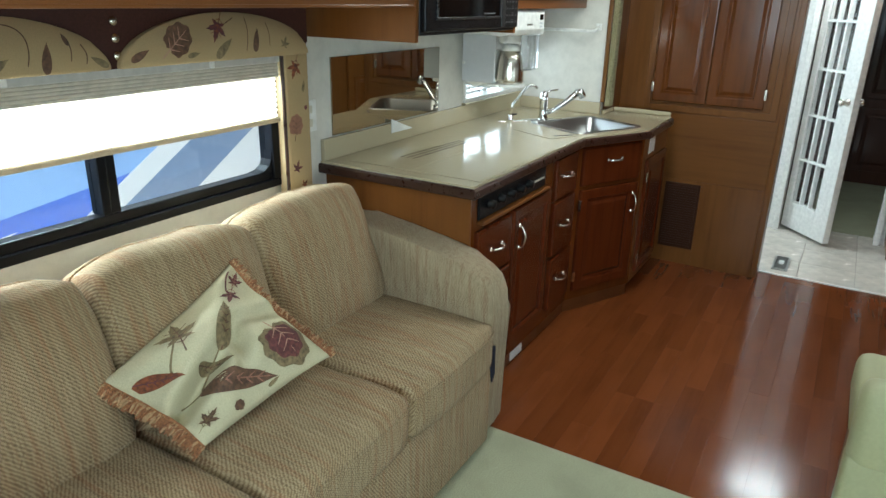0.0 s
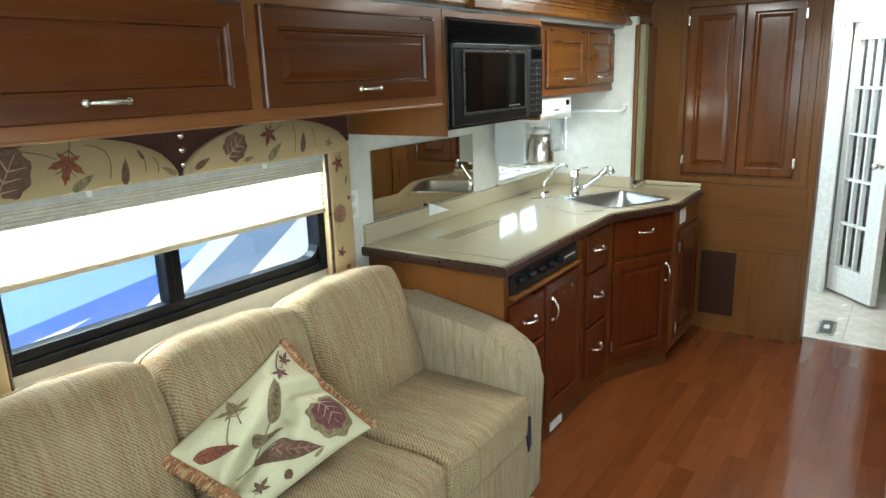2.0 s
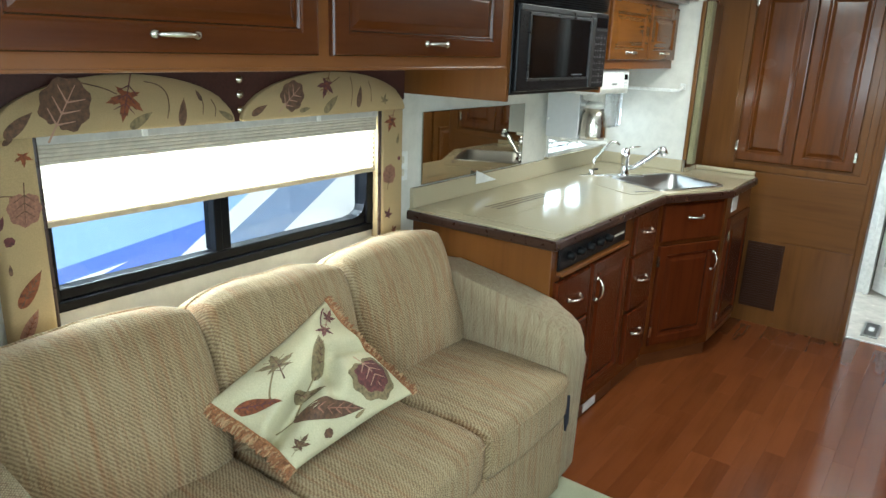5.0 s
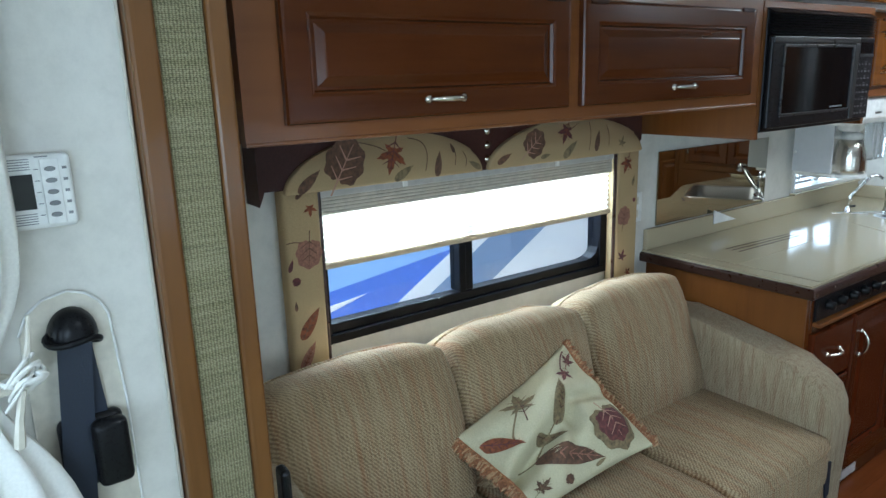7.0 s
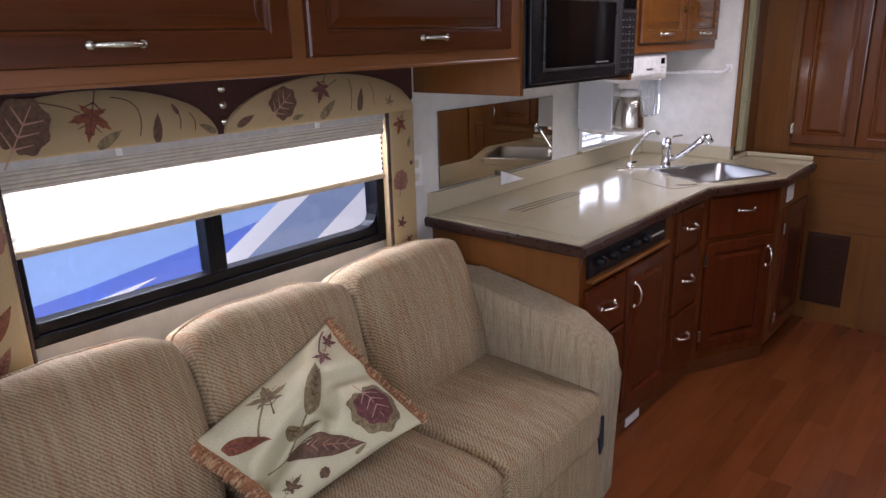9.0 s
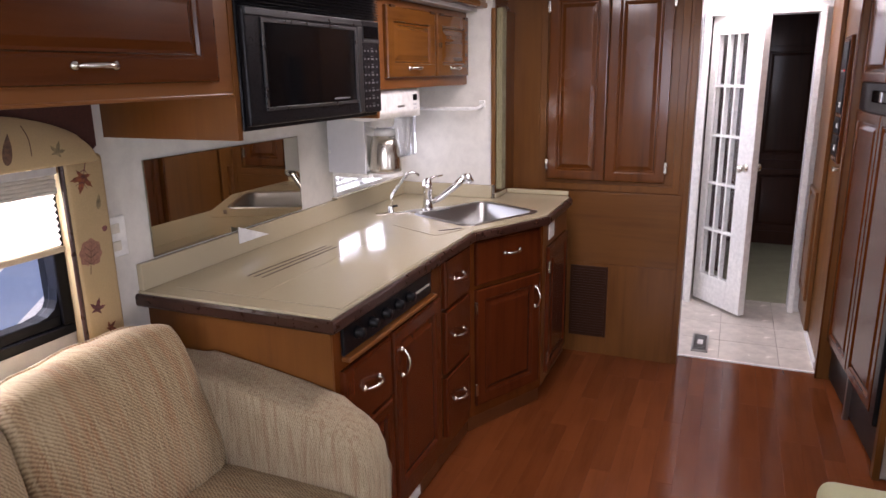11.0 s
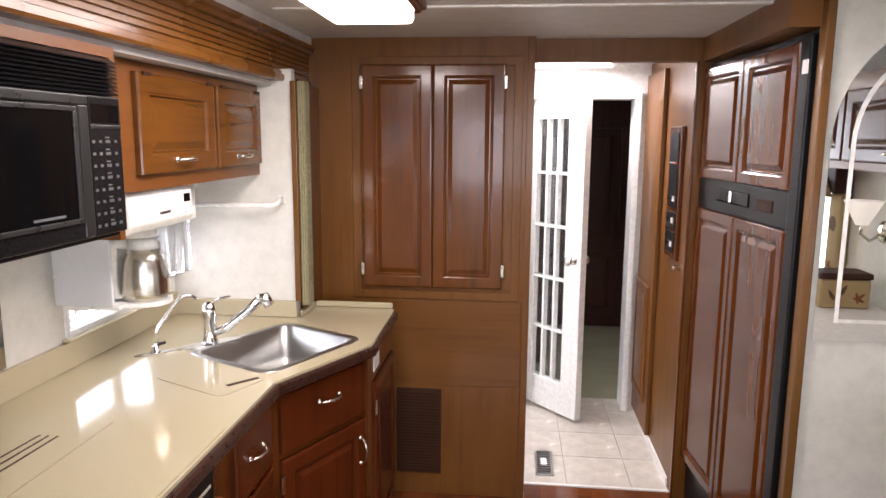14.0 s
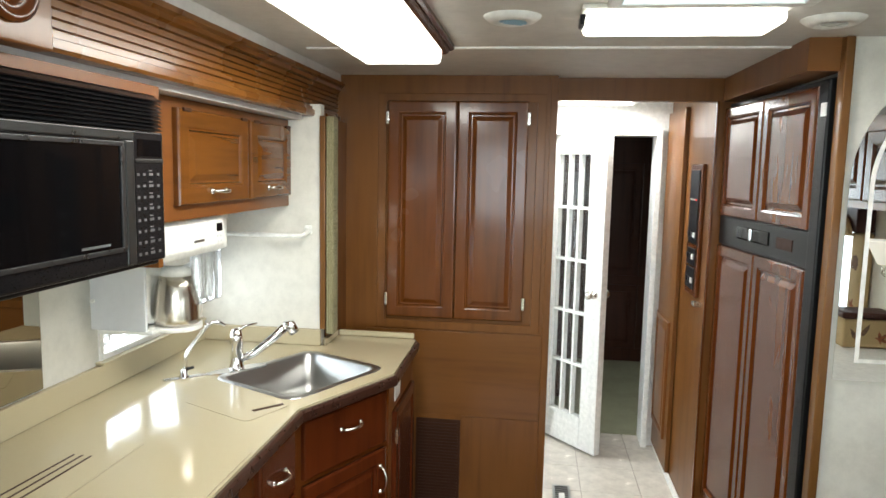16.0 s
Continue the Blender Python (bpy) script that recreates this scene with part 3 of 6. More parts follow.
# French door leaf, ajar
A, Bf = Vector((1.43, 4.19, 0)), Vector((1.715, 3.863, 0))
LW = (Bf - A).length
LM = frame_axes((A.x, A.y, 0.02), (Bf - A), (-(Bf - A).y, (Bf - A).x, 0))
fd = thing("french_door", "white glazed french door, standing ajar", "door", m=LM)
SL, S, H, D = 0.055, 0.125, 1.82, 0.046
part("frame", (lambda b: (box(0, SL, 0, D, 0, H, 0.003, b), box(LW - S, LW, 0, D, 0, H, 0.003, b), box(SL, LW - S, 0, D, 0, 0.185, 0.003, b), box(SL, LW - S, 0, D, H - 0.12, H, 0.003, b))[-1])(bmesh.new()), WHITE_PAINT, fd, local=True)
gw, gz0, gz1 = (LW - SL - S), 0.185, H - 0.12
for k in (1, 2):
    part("glazing_bar", box(SL + gw * k / 3 - 0.008, SL + gw * k / 3 + 0.008, 0.006, D - 0.006, gz0, gz1, 0.002), WHITE_PAINT, fd, local=True)
for k in range(1, 5):
    z = gz0 + (gz1 - gz0) * k / 5
    part("glazing_bar", box(SL, LW - S, 0.005, D - 0.005, z - 0.008, z + 0.008, 0.002), WHITE_PAINT, fd, local=True)
for i in range(3):
    for k in range(5):
        o = part("pane", box(SL + gw * i / 3, SL + gw * (i + 1) / 3, 0.015, 0.019, gz0 + (gz1 - gz0) * k / 5, gz0 + (gz1 - gz0) * (k + 1) / 5), GLASS, fd, local=True)
        o.visible_shadow = False
for sgn, y in ((1, D), (-1, 0)):
    b = lathe([(0.024, 0), (0.024, 0.006), (0.010, 0.012), (0.010, 0.030), (0.022, 0.038), (0.025, 0.050), (0.012, 0.058), (0.002, 0.059)], (0, 0, 0), 20, "y")
    bmesh.ops.transform(b, matrix=Matrix.Translation((LW - 0.05, y, 0.92)) @ (Matrix.Diagonal((1, sgn, 1, 1))), verts=b.verts)
    part("knob", b, NICKEL, fd, "round nickel knob", smooth=True, local=True)

bb = thing("window_blind", "white slatted blind in the bathroom window", "blind", (0.05, 3.7, 0.9))
for k in range(34):
    b = box(-0.013, 0.013, 3.36, 4.04, -0.001, 0.001)
    bmesh.ops.transform(b, matrix=pose(0.06, 0, 0.91 + k * 0.0245, 0, 28, 0), verts=b.verts)
    part("slat", b, CURTAIN, bb)
part("headrail", box(0.04, 0.08, 3.35, 4.05, 1.735, 1.77), WHITE, bb)

reg = thing("floor_register", "brown metal floor register set in the hall tiles", "vent", (1.52, 3.36, 0))
part("frame", (lambda b: (box(1.476, 1.488, 3.23, 3.49, 0.002, 0.010, 0, b), box(1.552, 1.564, 3.23, 3.49, 0.002, 0.010, 0, b), box(1.488, 1.552, 3.23, 3.245, 0.002, 0.010, 0, b), box(1.488, 1.552, 3.475, 3.49, 0.002, 0.010, 0, b))[-1])(bmesh.new()), STEEL, reg)
part("well", box(1.488, 1.552, 3.245, 3.475, 0.0, 0.004), GRILLE, reg)
for k in range(10):
    part("slat", box(1.489, 1.551, 3.252 + k * 0.0225, 3.260 + k * 0.0225, 0.003, 0.009), STEEL, reg)
part("lever", box(1.505, 1.535, 3.33, 3.40, 0.008, 0.012, 0.002), WHITE, reg)

# ---- fridge corner ----
FM = Matrix.Translation((2.116, 3.075, 0)) @ pose(0, 0, 0, 0, 0, math.degrees(math.atan2(-0.79, 0.066)))
# local x runs towards the room's front, y points into the hall side of the coach, so fronts look along -y
FW = 0.82
fr = thing("refrigerator", "refrigerator with cherry-stained panel doors and black edges", "refrigerator", m=FM)
part("body", box(-0.005, FW + 0.036, 0.01, 0.42, 0.17, 1.915, 0.004), BLACK, fr, local=True)


def fr_door(u0, w, z, h):
    b = FM @ frame_axes((u0, 0.01, z), (1, 0, 0), (0, -1, 0))
    d = door(fr, b, w, h, 0.05, CHERRY, 0.022)
    return d


for u0, w in ((0.0, 0.388), (0.394, 0.388)):
    fr_door(u0, w, 1.455, 0.44)
    fr_door(u0, w, 0.215, 1.115)
part("door_edge", box(FW - 0.032, FW + 0.03, -0.012, 0.012, 0.19, 1.91, 0.006), BLACK, fr, "glossy black door edge", local=True)
part("control_strip", box(0.0, FW - 0.03, -0.004, 0.012, 1.335, 1.452, 0.004), BLACK, fr, "black control strip", local=True)
part("handle_recess", box(0.20, 0.50, -0.008, 0.0, 1.375, 1.425, 0.006), BLACK_GLASS, fr, local=True)
part("latch", box(0.335, 0.350, -0.014, -0.004, 1.378, 1.422, 0.003), CHROME, fr, "chrome latch", local=True)
part("badge", box(0.56, 0.68, -0.007, -0.003, 1.375, 1.415, 0.002), GRILLE, fr, local=True)
part("hinge", box(FW - 0.005, FW + 0.025, -0.016, -0.008, 1.80, 1.84, 0.002), WHITE, fr, "small white hinge cover", local=True)
part("vent_grille", box(0.0, FW, 0.02, 0.04, 0.02, 0.17), BLACK, fr, local=True)
part("leg", box(0.40, 0.42, 0.0, 0.02, 0.0, 0.2), STEEL, fr, local=True)
structure("trim", box(2.10, 2.20, 2.20, 3.09, 1.925, TOP), BULK, "oak fascia above the refrigerator", "trim")
structure("trim", box(2.188, 2.214, 2.168, 2.215, 0, TOP - 0.002, 0.004), OAK_TRIM, "oak corner post beside the refrigerator", "trim")
structure("wall_mirror", box(2.2145, XR, 2.19, 2.23, 0, TOP), PAPER, "cream mottled wallpaper beside the refrigerator", "wall")

am = thing("arched_mirror", "arched wall mirror with an etched white border line", "mirror", (2.55, 2.19, 1.02))
MX0, MX1, MZ0, MZS = 2.235, 2.85, 1.02, 1.60


def arch(inset, n=24):
    c, r = (MX0 + MX1) / 2, (MX1 - MX0) / 2 - inset
    pts = [(c - r, MZ0 + inset), (c + r, MZ0 + inset)]
    return pts + [(c + r * math.cos(math.pi * k / n), MZS + r * 1.12 * math.sin(math.pi * k / n)) for k in range(n + 1)]


part("glass", prism(arch(0), 2.184, 2.189, axis="y"), MIRROR, am)
bv = bmesh.new()
o1, o2 = arch(0.055), arch(0.067)
r1, r2 = [bv.verts.new((a, 2.183, b)) for a, b in o1], [bv.verts.new((a, 2.1815, b)) for a, b in o2]
for i in range(len(r1)):
    bv.faces.new((r1[i], r1[(i + 1) % len(r1)], r2[(i + 1) % len(r1)], r2[i]))
part("etched_border", bv, WHITE_PAINT, am, "frosted etched line")

# ---- galley ----
FX = 0.64  # front of the base cabinets
K1, K2 = (FX, 1.955), (0.845, 2.36)  # the angled front runs from K1 to K2
base_l = thing("base_cabinet", "cherry base cabinet with black cooktop controls beside the sofa", "cabinet", (0.3, 1.25, 0))
part("body", box(0.0, FX - 0.004, 0.905, 1.64, 0.07, 0.868), CARCASS, base_l)
part("toe_kick", box(0.0, FX - 0.012, 0.915, 1.64, 0.0, 0.07), TOE, base_l)
part("side_panel", box(0.0, FX, 0.895, 0.905, 0.07, 0.868), CARCASS, base_l, "oak side panel")
part("face_rail", box(FX - 0.004, FX, 0.905, 1.64, 0.07, 0.868), CHERRY, base_l)
cpan = part("control_panel", box(FX - 0.002, FX + 0.010, 0.945, 1.55, 0.765, 0.862, 0.004), BLACK, base_l, "glossy black control panel")
for k in range(5):
    part("knob", lathe([(0.019, 0), (0.019, 0.006), (0.015, 0.010), (0.015, 0.024), (0.002, 0.025)], (FX + 0.010, 1.02 + k * 0.085, 0.812), 18, "x"), BLACK, cpan, smooth=True)
part("dial_marks", box(FX + 0.010, FX + 0.011, 1.40, 1.53, 0.80, 0.808), CREAM, cpan)
part("lip", box(FX - 0.002, FX + 0.028, 0.945, 1.56, 0.748, 0.762, 0.004), CARCASS_Y, base_l)
door(base_l, face_x(FX, 0.93, 0.53), 0.285, 0.195, 0.03, BASE_CHERRY, handle=(0.15, 0.10, False), flat=True, name="drawer")
door(base_l, face_x(FX, 0.93, 0.13), 0.285, 0.385, 0.05, BASE_CHERRY)
door(base_l, face_x(FX, 1.235, 0.13), 0.375, 0.60, 0.055, BASE_CHERRY, handle=(0.05, 0.48, True))
part("vent_plate", box(FX - 0.012, FX - 0.006, 1.33, 1.45, 0.012, 0.05, 0.002), WHITE, base_l, "small white vent plate")

base_m = thing("drawer_cabinet", "narrow cherry base cabinet with three drawers", "cabinet", (0.3, 1.8, 0))
part("body", box(0.0, FX, 1.642, 1.953, 0.07, 0.868), CHERRY, base_m)
part("toe_kick", box(0.0, FX - 0.012, 1.642, 1.953, 0.0, 0.07), TOE, base_m)
for z, h in ((0.665, 0.185), (0.40, 0.25), (0.13, 0.25)):
    door(base_m, face_x(FX, 1.665, z), 0.262, h, 0.03, BASE_CHERRY, handle=(0.131, h * 0.52, False), flat=True, name="drawer")

ANG = Vector((K2[0] - K1[0], K2[1] - K1[1], 0))
AW = ANG.length
AN = Vector((ANG.y, -ANG.x, 0)).normalized()
base_a = thing("sink_cabinet", "angled cherry sink cabinet with drawer front and door", "cabinet", (0.4, 2.2, 0))
part("body", prism([(0.0, 1.956), K1, K2, (0.0, K2[1])], 0.07, 0.745), CHERRY, base_a)
part("front_rail", prism([K1, K2, (K2[0] - 0.018, K2[1]), (K1[0] - 0.018, K1[1])], 0.745, 0.868), CHERRY, base_a)
ins = AN * -0.012
part("toe_kick", prism([(0.0, 1.957), (K1[0] + ins.x, 1.957), (K2[0] + ins.x, K2[1] + ins.y), (0.0, K2[1] + ins.y)], 0, 0.069), TOE, base_a)
am_ = lambda s, z: frame_axes((K1[0] + ANG.x * s / AW, K1[1] + ANG.y * s / AW, z), ANG, AN)
door(base_a, am_(0.03, 0.665), AW - 0.06, 0.185, 0.03, BASE_CHERRY, handle=(AW / 2 - 0.02, 0.115, False), flat=True, name="drawer")
door(base_a, am_(0.03, 0.12), AW - 0.06, 0.525, 0.058, BASE_CHERRY, handle=(AW - 0.095, 0.42, True), hinges=((-0.006, 0.45), (-0.006, 0.08)))

base_r = thing("corner_cabinet", "small cherry end cabinet against the bulkhead", "cabinet", (0.5, 2.7, 0))
part("body", box(0.0, 0.845, 2.362, 2.64, 0.07, 0.745), CARCASS, base_r)
part("front_rail", box(0.826, 0.845, 2.362, 2.64, 0.745, 0.868), CARCASS, base_r)
part("side_block", box(0.535, 0.845, 2.64, 2.83, 0.07, 0.868), CARCASS, base_r)
part("toe_kick", box(0.0, 0.80, 2.33, 2.64, 0, 0.07), TOE, base_r)
door(base_r, face_x(0.845, 2.42, 0.12), 0.38, 0.62, 0.052, BASE_CHERRY, hinges=((-0.006, 0.08), (-0.006, 0.53)))
part("sticker", box(0.845, 0.848, 2.46, 2.56, 0.765, 0.855), WHITE, base_r, "white paper sticker")

# worktop with sink hole
E1, E2, E3 = (0.665, 0.865), (0.665, 1.935), (0.868, 2.335)
SC, SU = Vector((0.555, 2.275)), Vector((ANG.x, ANG.y)).normalized()
SV = Vector((SU.y, -SU.x))
SHW, SHD = 0.205, 0.17


def srect(a, d, grow=0.0):
    return SC + SU * (a * (SHW + grow)) + SV * (d * (SHD + grow))


def fillet(corners, r, n=5):
    out = []
    for i, c in enumerate(corners):
        p, q = corners[i - 1], corners[(i + 1) % len(corners)]
        a, b = c + (p - c).normalized() * r, c + (q - c).normalized() * r
        for k in range(n + 1):
            s = k / n
            out.append((1 - s) ** 2 * a + 2 * s * (1 - s) * c + s * s * b)
    return out


hole = fillet([srect(-1, -1), srect(1, -1), srect(1, 1), srect(-1, 1)], 0.045)
outer = [Vector(p) for p in ((0.0, 0.865), E1, E2, E3, (0.864, 2.80), (0.845, 2.842), (0.512, 2.842), (0.512, 2.658), (0.0, 2.658))]


def slab(z0, z1):
    bm = bmesh.new()
    edges = []
    for loop in (outer, hole):
        vs = [bm.verts.new((p.x, p.y, z1)) for p in loop]
        edges += [bm.edges.new((vs[i], vs[(i + 1) % len(vs)])) for i in range(len(vs))]
    bmesh.ops.triangle_fill(bm, edges=edges, use_beauty=True)
    ext = bmesh.ops.extrude_face_region(bm, geom=list(bm.faces))
    bmesh.ops.translate(bm, vec=(0, 0, z0 - z1), verts=[v for v in ext["geom"] if isinstance(v, bmesh.types.BMVert)])
    return bm


top = thing("worktop", "beige speckled solid-surface worktop with dark edge", "worktop", (0.3, 1.8, 0.87))
part("slab", slab(0.874, 0.910), COUNTER, top)
edge_pts = [Vector((*p, 0)) for p in ((-0.0, 0.865), E1, E2, E3, (0.864, 2.80), (0.846, 2.84))]
eb = bmesh.new()
offs = []
for i, p in enumerate(edge_pts):
    d0 = (edge_pts[i] - edge_pts[i - 1]).normalized() if i else (edge_pts[1] - edge_pts[0]).normalized()
    d1 = (edge_pts[i + 1] - edge_pts[i]).normalized() if i < len(edge_pts) - 1 else d0
    n0, n1 = Vector((d0.y, -d0.x, 0)), Vector((d1.y, -d1.x, 0))
    nn = (n0 + n1) / (1 + n0.dot(n1))
    offs.append(nn)
prof_e = [(0.001, 0.866), (0.010, 0.866), (0.014, 0.872), (0.014, 0.896), (0.009, 0.903), (0.001, 0.903)]
rings_e = [[eb.verts.new((p.x + n.x * o, p.y + n.y * o, z)) for o, z in prof_e] for p, n in zip(edge_pts, offs)]
for a, b in zip(rings_e, rings_e[1:]):
    for i in range(len(prof_e)):
        eb.faces.new((a[i], a[(i + 1) % 6], b[(i + 1) % 6], b[i]))
eb.faces.new(rings_e[0]), eb.faces.new(rings_e[-1])
part("edge_band", eb, DARK_STRIP, top, "dark brown edge band")
part("backsplash", box(0.0, 0.02, 0.868, 2.64, 0.9105, 0.992, 0.003), COUNTER, top)
part("backsplash", box(0.0, 0.505, 2.636, 2.656, 0.9105, 0.975, 0.003), COUNTER, top)
part("backsplash", prism([(0.507, 2.66), (0.528, 2.632), (0.528, 2.82), (0.507, 2.84)], 0.9105, 0.934, 0.003), COUNTER, top)
part("backsplash", box(0.528, 0.852, 2.822, 2.842, 0.9105, 0.934, 0.006, seg=3), COUNTER, top)
cov = thing("cooktop_cover", "beige lift-off cooktop cover with three vent slots", "cover", (0.36, 1.25, 0.91))
part("seam", box(0.086, 0.657, 0.931, 1.612, 0.9102, 0.9106), DARK_STRIP, cov, "dark joint round the cover")
for xa, xb in ((0.0865, 0.3685), (0.3705, 0.6565)):
    part("panel", box(xa, xb, 0.9315, 1.6115, 0.9103, 0.9122, 0.0006), COUNTER, cov)
for k, (xa, xb) in enumerate(((0.212, 0.240), (0.240, 0.262), (0.268, 0.285))):
    part("slot", prism([(xa, 1.10), (xa + 0.006, 1.10), (xb + 0.006, 1.52), (xb, 1.52)], 0.9121, 0.9128), GRILLE, cov)
scv = thing("sink_cover", "beige cutting board let into the worktop", "cutting board", (0.4, 1.9, 0.91))
bd = fillet([Vector((0.30, 1.93)), Vector((0.56, 1.80)), Vector((0.635, 1.965)), Vector((0.40, 2.09))], 0.03, 4)
part("board", prism([(p.x, p.y) for p in bd], 0.9102, 0.9114, 0.0005), COUNTER, scv)
part("finger_slot", prism([(0.536, 1.892), (0.548, 1.882), (0.612, 1.955), (0.602, 1.966)], 0.9113, 0.9122), GRILLE, scv)

sink = thing("kitchen_sink", "square brushed steel kitchen sink set in the worktop", "sink", (SC.x, SC.y, 0.76))
sb = bmesh.new()
levels = [(0.022, 0.9105), (0.020, 0.9135), (0.004, 0.9135), (-0.004, 0.908), (-0.012, 0.80), (-0.03, 0.765), (-0.08, 0.757)]
rings_s = []
for g, z in levels:
    lp = fillet([srect(-1, -1, g), srect(1, -1, g), srect(1, 1, g), srect(-1, 1, g)], 0.045 + max(0, g) * 0.5, 5)
    rings_s.append([sb.verts.new((p.x, p.y, z)) for p in lp])
for a, b in zip(rings_s, rings_s[1:]):
    for i in range(len(a)):
        sb.faces.new((a[i], a[(i + 1) % len(a)], b[(i + 1) % len(a)], b[i]))
sb.faces.new(rings_s[-1])
part("basin", sb, STEEL, sink, smooth=True)
part("drain", lathe([(0.04, 0), (0.04, 0.003), (0.028, 0.004), (0.024, 0.001), (0.002, 0.001)], (SC.x, SC.y, 0.757), 24), CHROME, sink, smooth=True)

FP = Vector((0.325, 2.262))
fc = thing("faucet", "chrome single-lever pull-out faucet behind the sink", "faucet", (FP.x, FP.y, 0.91))
pd = Vector((0.67, 0.74)).normalized()
pn = Vector((pd.y, -pd.x))
pl_ = [FP + pd * (0.115 * math.cos(a)) + pn * (0.027 * math.sin(a)) for a in [2 * math.pi * k / 32 for k in range(32)]]
part("deck_plate", prism([(p.x, p.y) for p in pl_], 0.9102, 0.916, 0.001), CHROME, fc)
part("body", lathe([(0.026, 0), (0.026, 0.01), (0.021, 0.02), (0.021, 0.075), (0.023, 0.08), (0.023, 0.115), (0.018, 0.135), (0.006, 0.145)], (FP.x, FP.y, 0.915), 24), CHROME, fc, smooth=True)
part("lever", sweep([(FP.x - 0.004, FP.y, 1.045), (FP.x + 0.02, FP.y + 0.03, 1.062), (FP.x + 0.05, FP.y + 0.06, 1.066)], [0.012, 0.009, 0.006], 10, flat=0.6), CHROME, fc, smooth=True)
part("spout", sweep([(FP.x, FP.y, 0.945), (FP.x + 0.05, FP.y + 0.02, 0.965), (FP.x + 0.115, FP.y + 0.05, 1.02), (FP.x + 0.15, FP.y + 0.065, 1.055)], [0.013, 0.0135, 0.015, 0.017], 14), CHROME, fc, smooth=True)
part("spray_head", sweep([(FP.x + 0.148, FP.y + 0.065, 1.058), (FP.x + 0.168, FP.y + 0.072, 1.062), (FP.x + 0.182, FP.y + 0.078, 1.035)], [0.018, 0.021, 0.019], 14), CHROME, fc, smooth=True)
fl = thing("filter_faucet", "slim chrome gooseneck filter faucet", "faucet", (0.20, 2.13, 0.91))
part("base", lathe([(0.017, 0), (0.017, 0.012), (0.012, 0.016), (0.012, 0.03), (0.004, 0.034)], (0.20, 2.13, 0.91), 18), CHROME, fl, smooth=True)
part("lever", sweep([(0.20, 2.13, 0.943), (0.225, 2.15, 0.947)], 0.005, 8), BLACK, fl, "small black lever")
part("neck", sweep([(0.203, 2.133, 0.94), (0.204, 2.134, 0.985), (0.212, 2.142, 1.005), (0.255, 2.183, 1.078), (0.270, 2.197, 1.092), (0.287, 2.213, 1.090), (0.300, 2.226, 1.076)], 0.0066, 10), CHROME, fl, smooth=True)
part("escutcheon", prism([(0.15, 2.09), (0.30, 2.22), (0.28, 2.24), (0.135, 2.11)], 0.9102, 0.913, 0.001), CHROME, fl)

# wall behind the worktop
bm_ = thing("backsplash_mirror", "wide bronze-tinted mirror above the worktop", "mirror", (0.01, 1.32, 1.0))
part("glass", box(0.001, 0.008, 0.935, 1.725, 0.996, 1.290, 0.002), BRONZE_MIRROR, bm_)
card = thing("card", "small white triangular card against the backsplash", "card", (0.03, 1.38, 0.95))
part("sheet", prism([(1.306, 0.952), (1.473, 0.951), (1.306, 1.012)], 0.022, 0.025, axis="x"), WHITE, card)
outl = thing("wall_outlet", "white wall socket beside the worktop", "socket", (0.0, 0.80, 1.08))
part("plate", box(0.0005, 0.007, 0.765, 0.845, 1.03, 1.145, 0.003), WHITE, outl)
for z in (1.062, 1.112):
    part("socket", box(0.006, 0.009, 0.789, 0.821, z - 0.014, z + 0.014, 0.002), CREAM, outl)

kw = thing("window_2", "galley window with white mini blind", "window", (0, 2.3, 1.0), kind="structure")
part("window_frame", (lambda b: (box(-0.045, 0.008, 1.98, 1.998, 1.0, 1.36, 0.003, b), box(-0.045, 0.008, 2.602, 2.62, 1.0, 1.36, 0.003, b), box(-0.045, 0.008, 1.998, 2.602, 1.0, 1.02, 0.003, b), box(-0.045, 0.008, 1.998, 2.602, 1.34, 1.36, 0.003, b))[-1])(bmesh.new()), WHITE_PAINT, kw)
part("pane", box(-0.035, -0.031, 1.998, 2.602, 1.02, 1.34), GLASS, kw).visible_shadow = False
part("sash_bar", box(-0.045, -0.026, 2.245, 2.290, 1.02, 1.34, 0.003), WHITE_PAINT, kw)
part("window_sill", box(0.0, 0.03, 1.96, 2.635, 0.993, 1.003, 0.003), COUNTER, kw)
mb = thing("mini_blind", "white metal mini blind in the galley window", "blind", (0.0, 2.3, 1.02))
for k in range(13):
    b = box(-0.011, 0.011, 2.0, 2.60, -0.0006, 0.0006)
    part("slat", placed(b, pose(-0.012, 0, 1.03 + k * 0.0245, 0, 14, 0)), WHITE_PAINT, mb)
part("wand", sweep([(0.012, 2.02, 1.34), (0.012, 2.02, 1.06)], 0.003, 6), WHITE, mb)
bp = thing("cover_panel", "pale grey board hanging beside the coffee maker", "panel", (0.12, 1.91, 1.12))
part("board", box(0.030, 0.207, 1.905, 1.916, 1.122, 1.343, 0.003), GREY_PANEL, bp)
part("peg", lathe([(0.006, 0), (0.006, 0.008), (0.002, 0.010)], (0.042, 1.895, 1.21), 10, "y"), WHITE, bp)

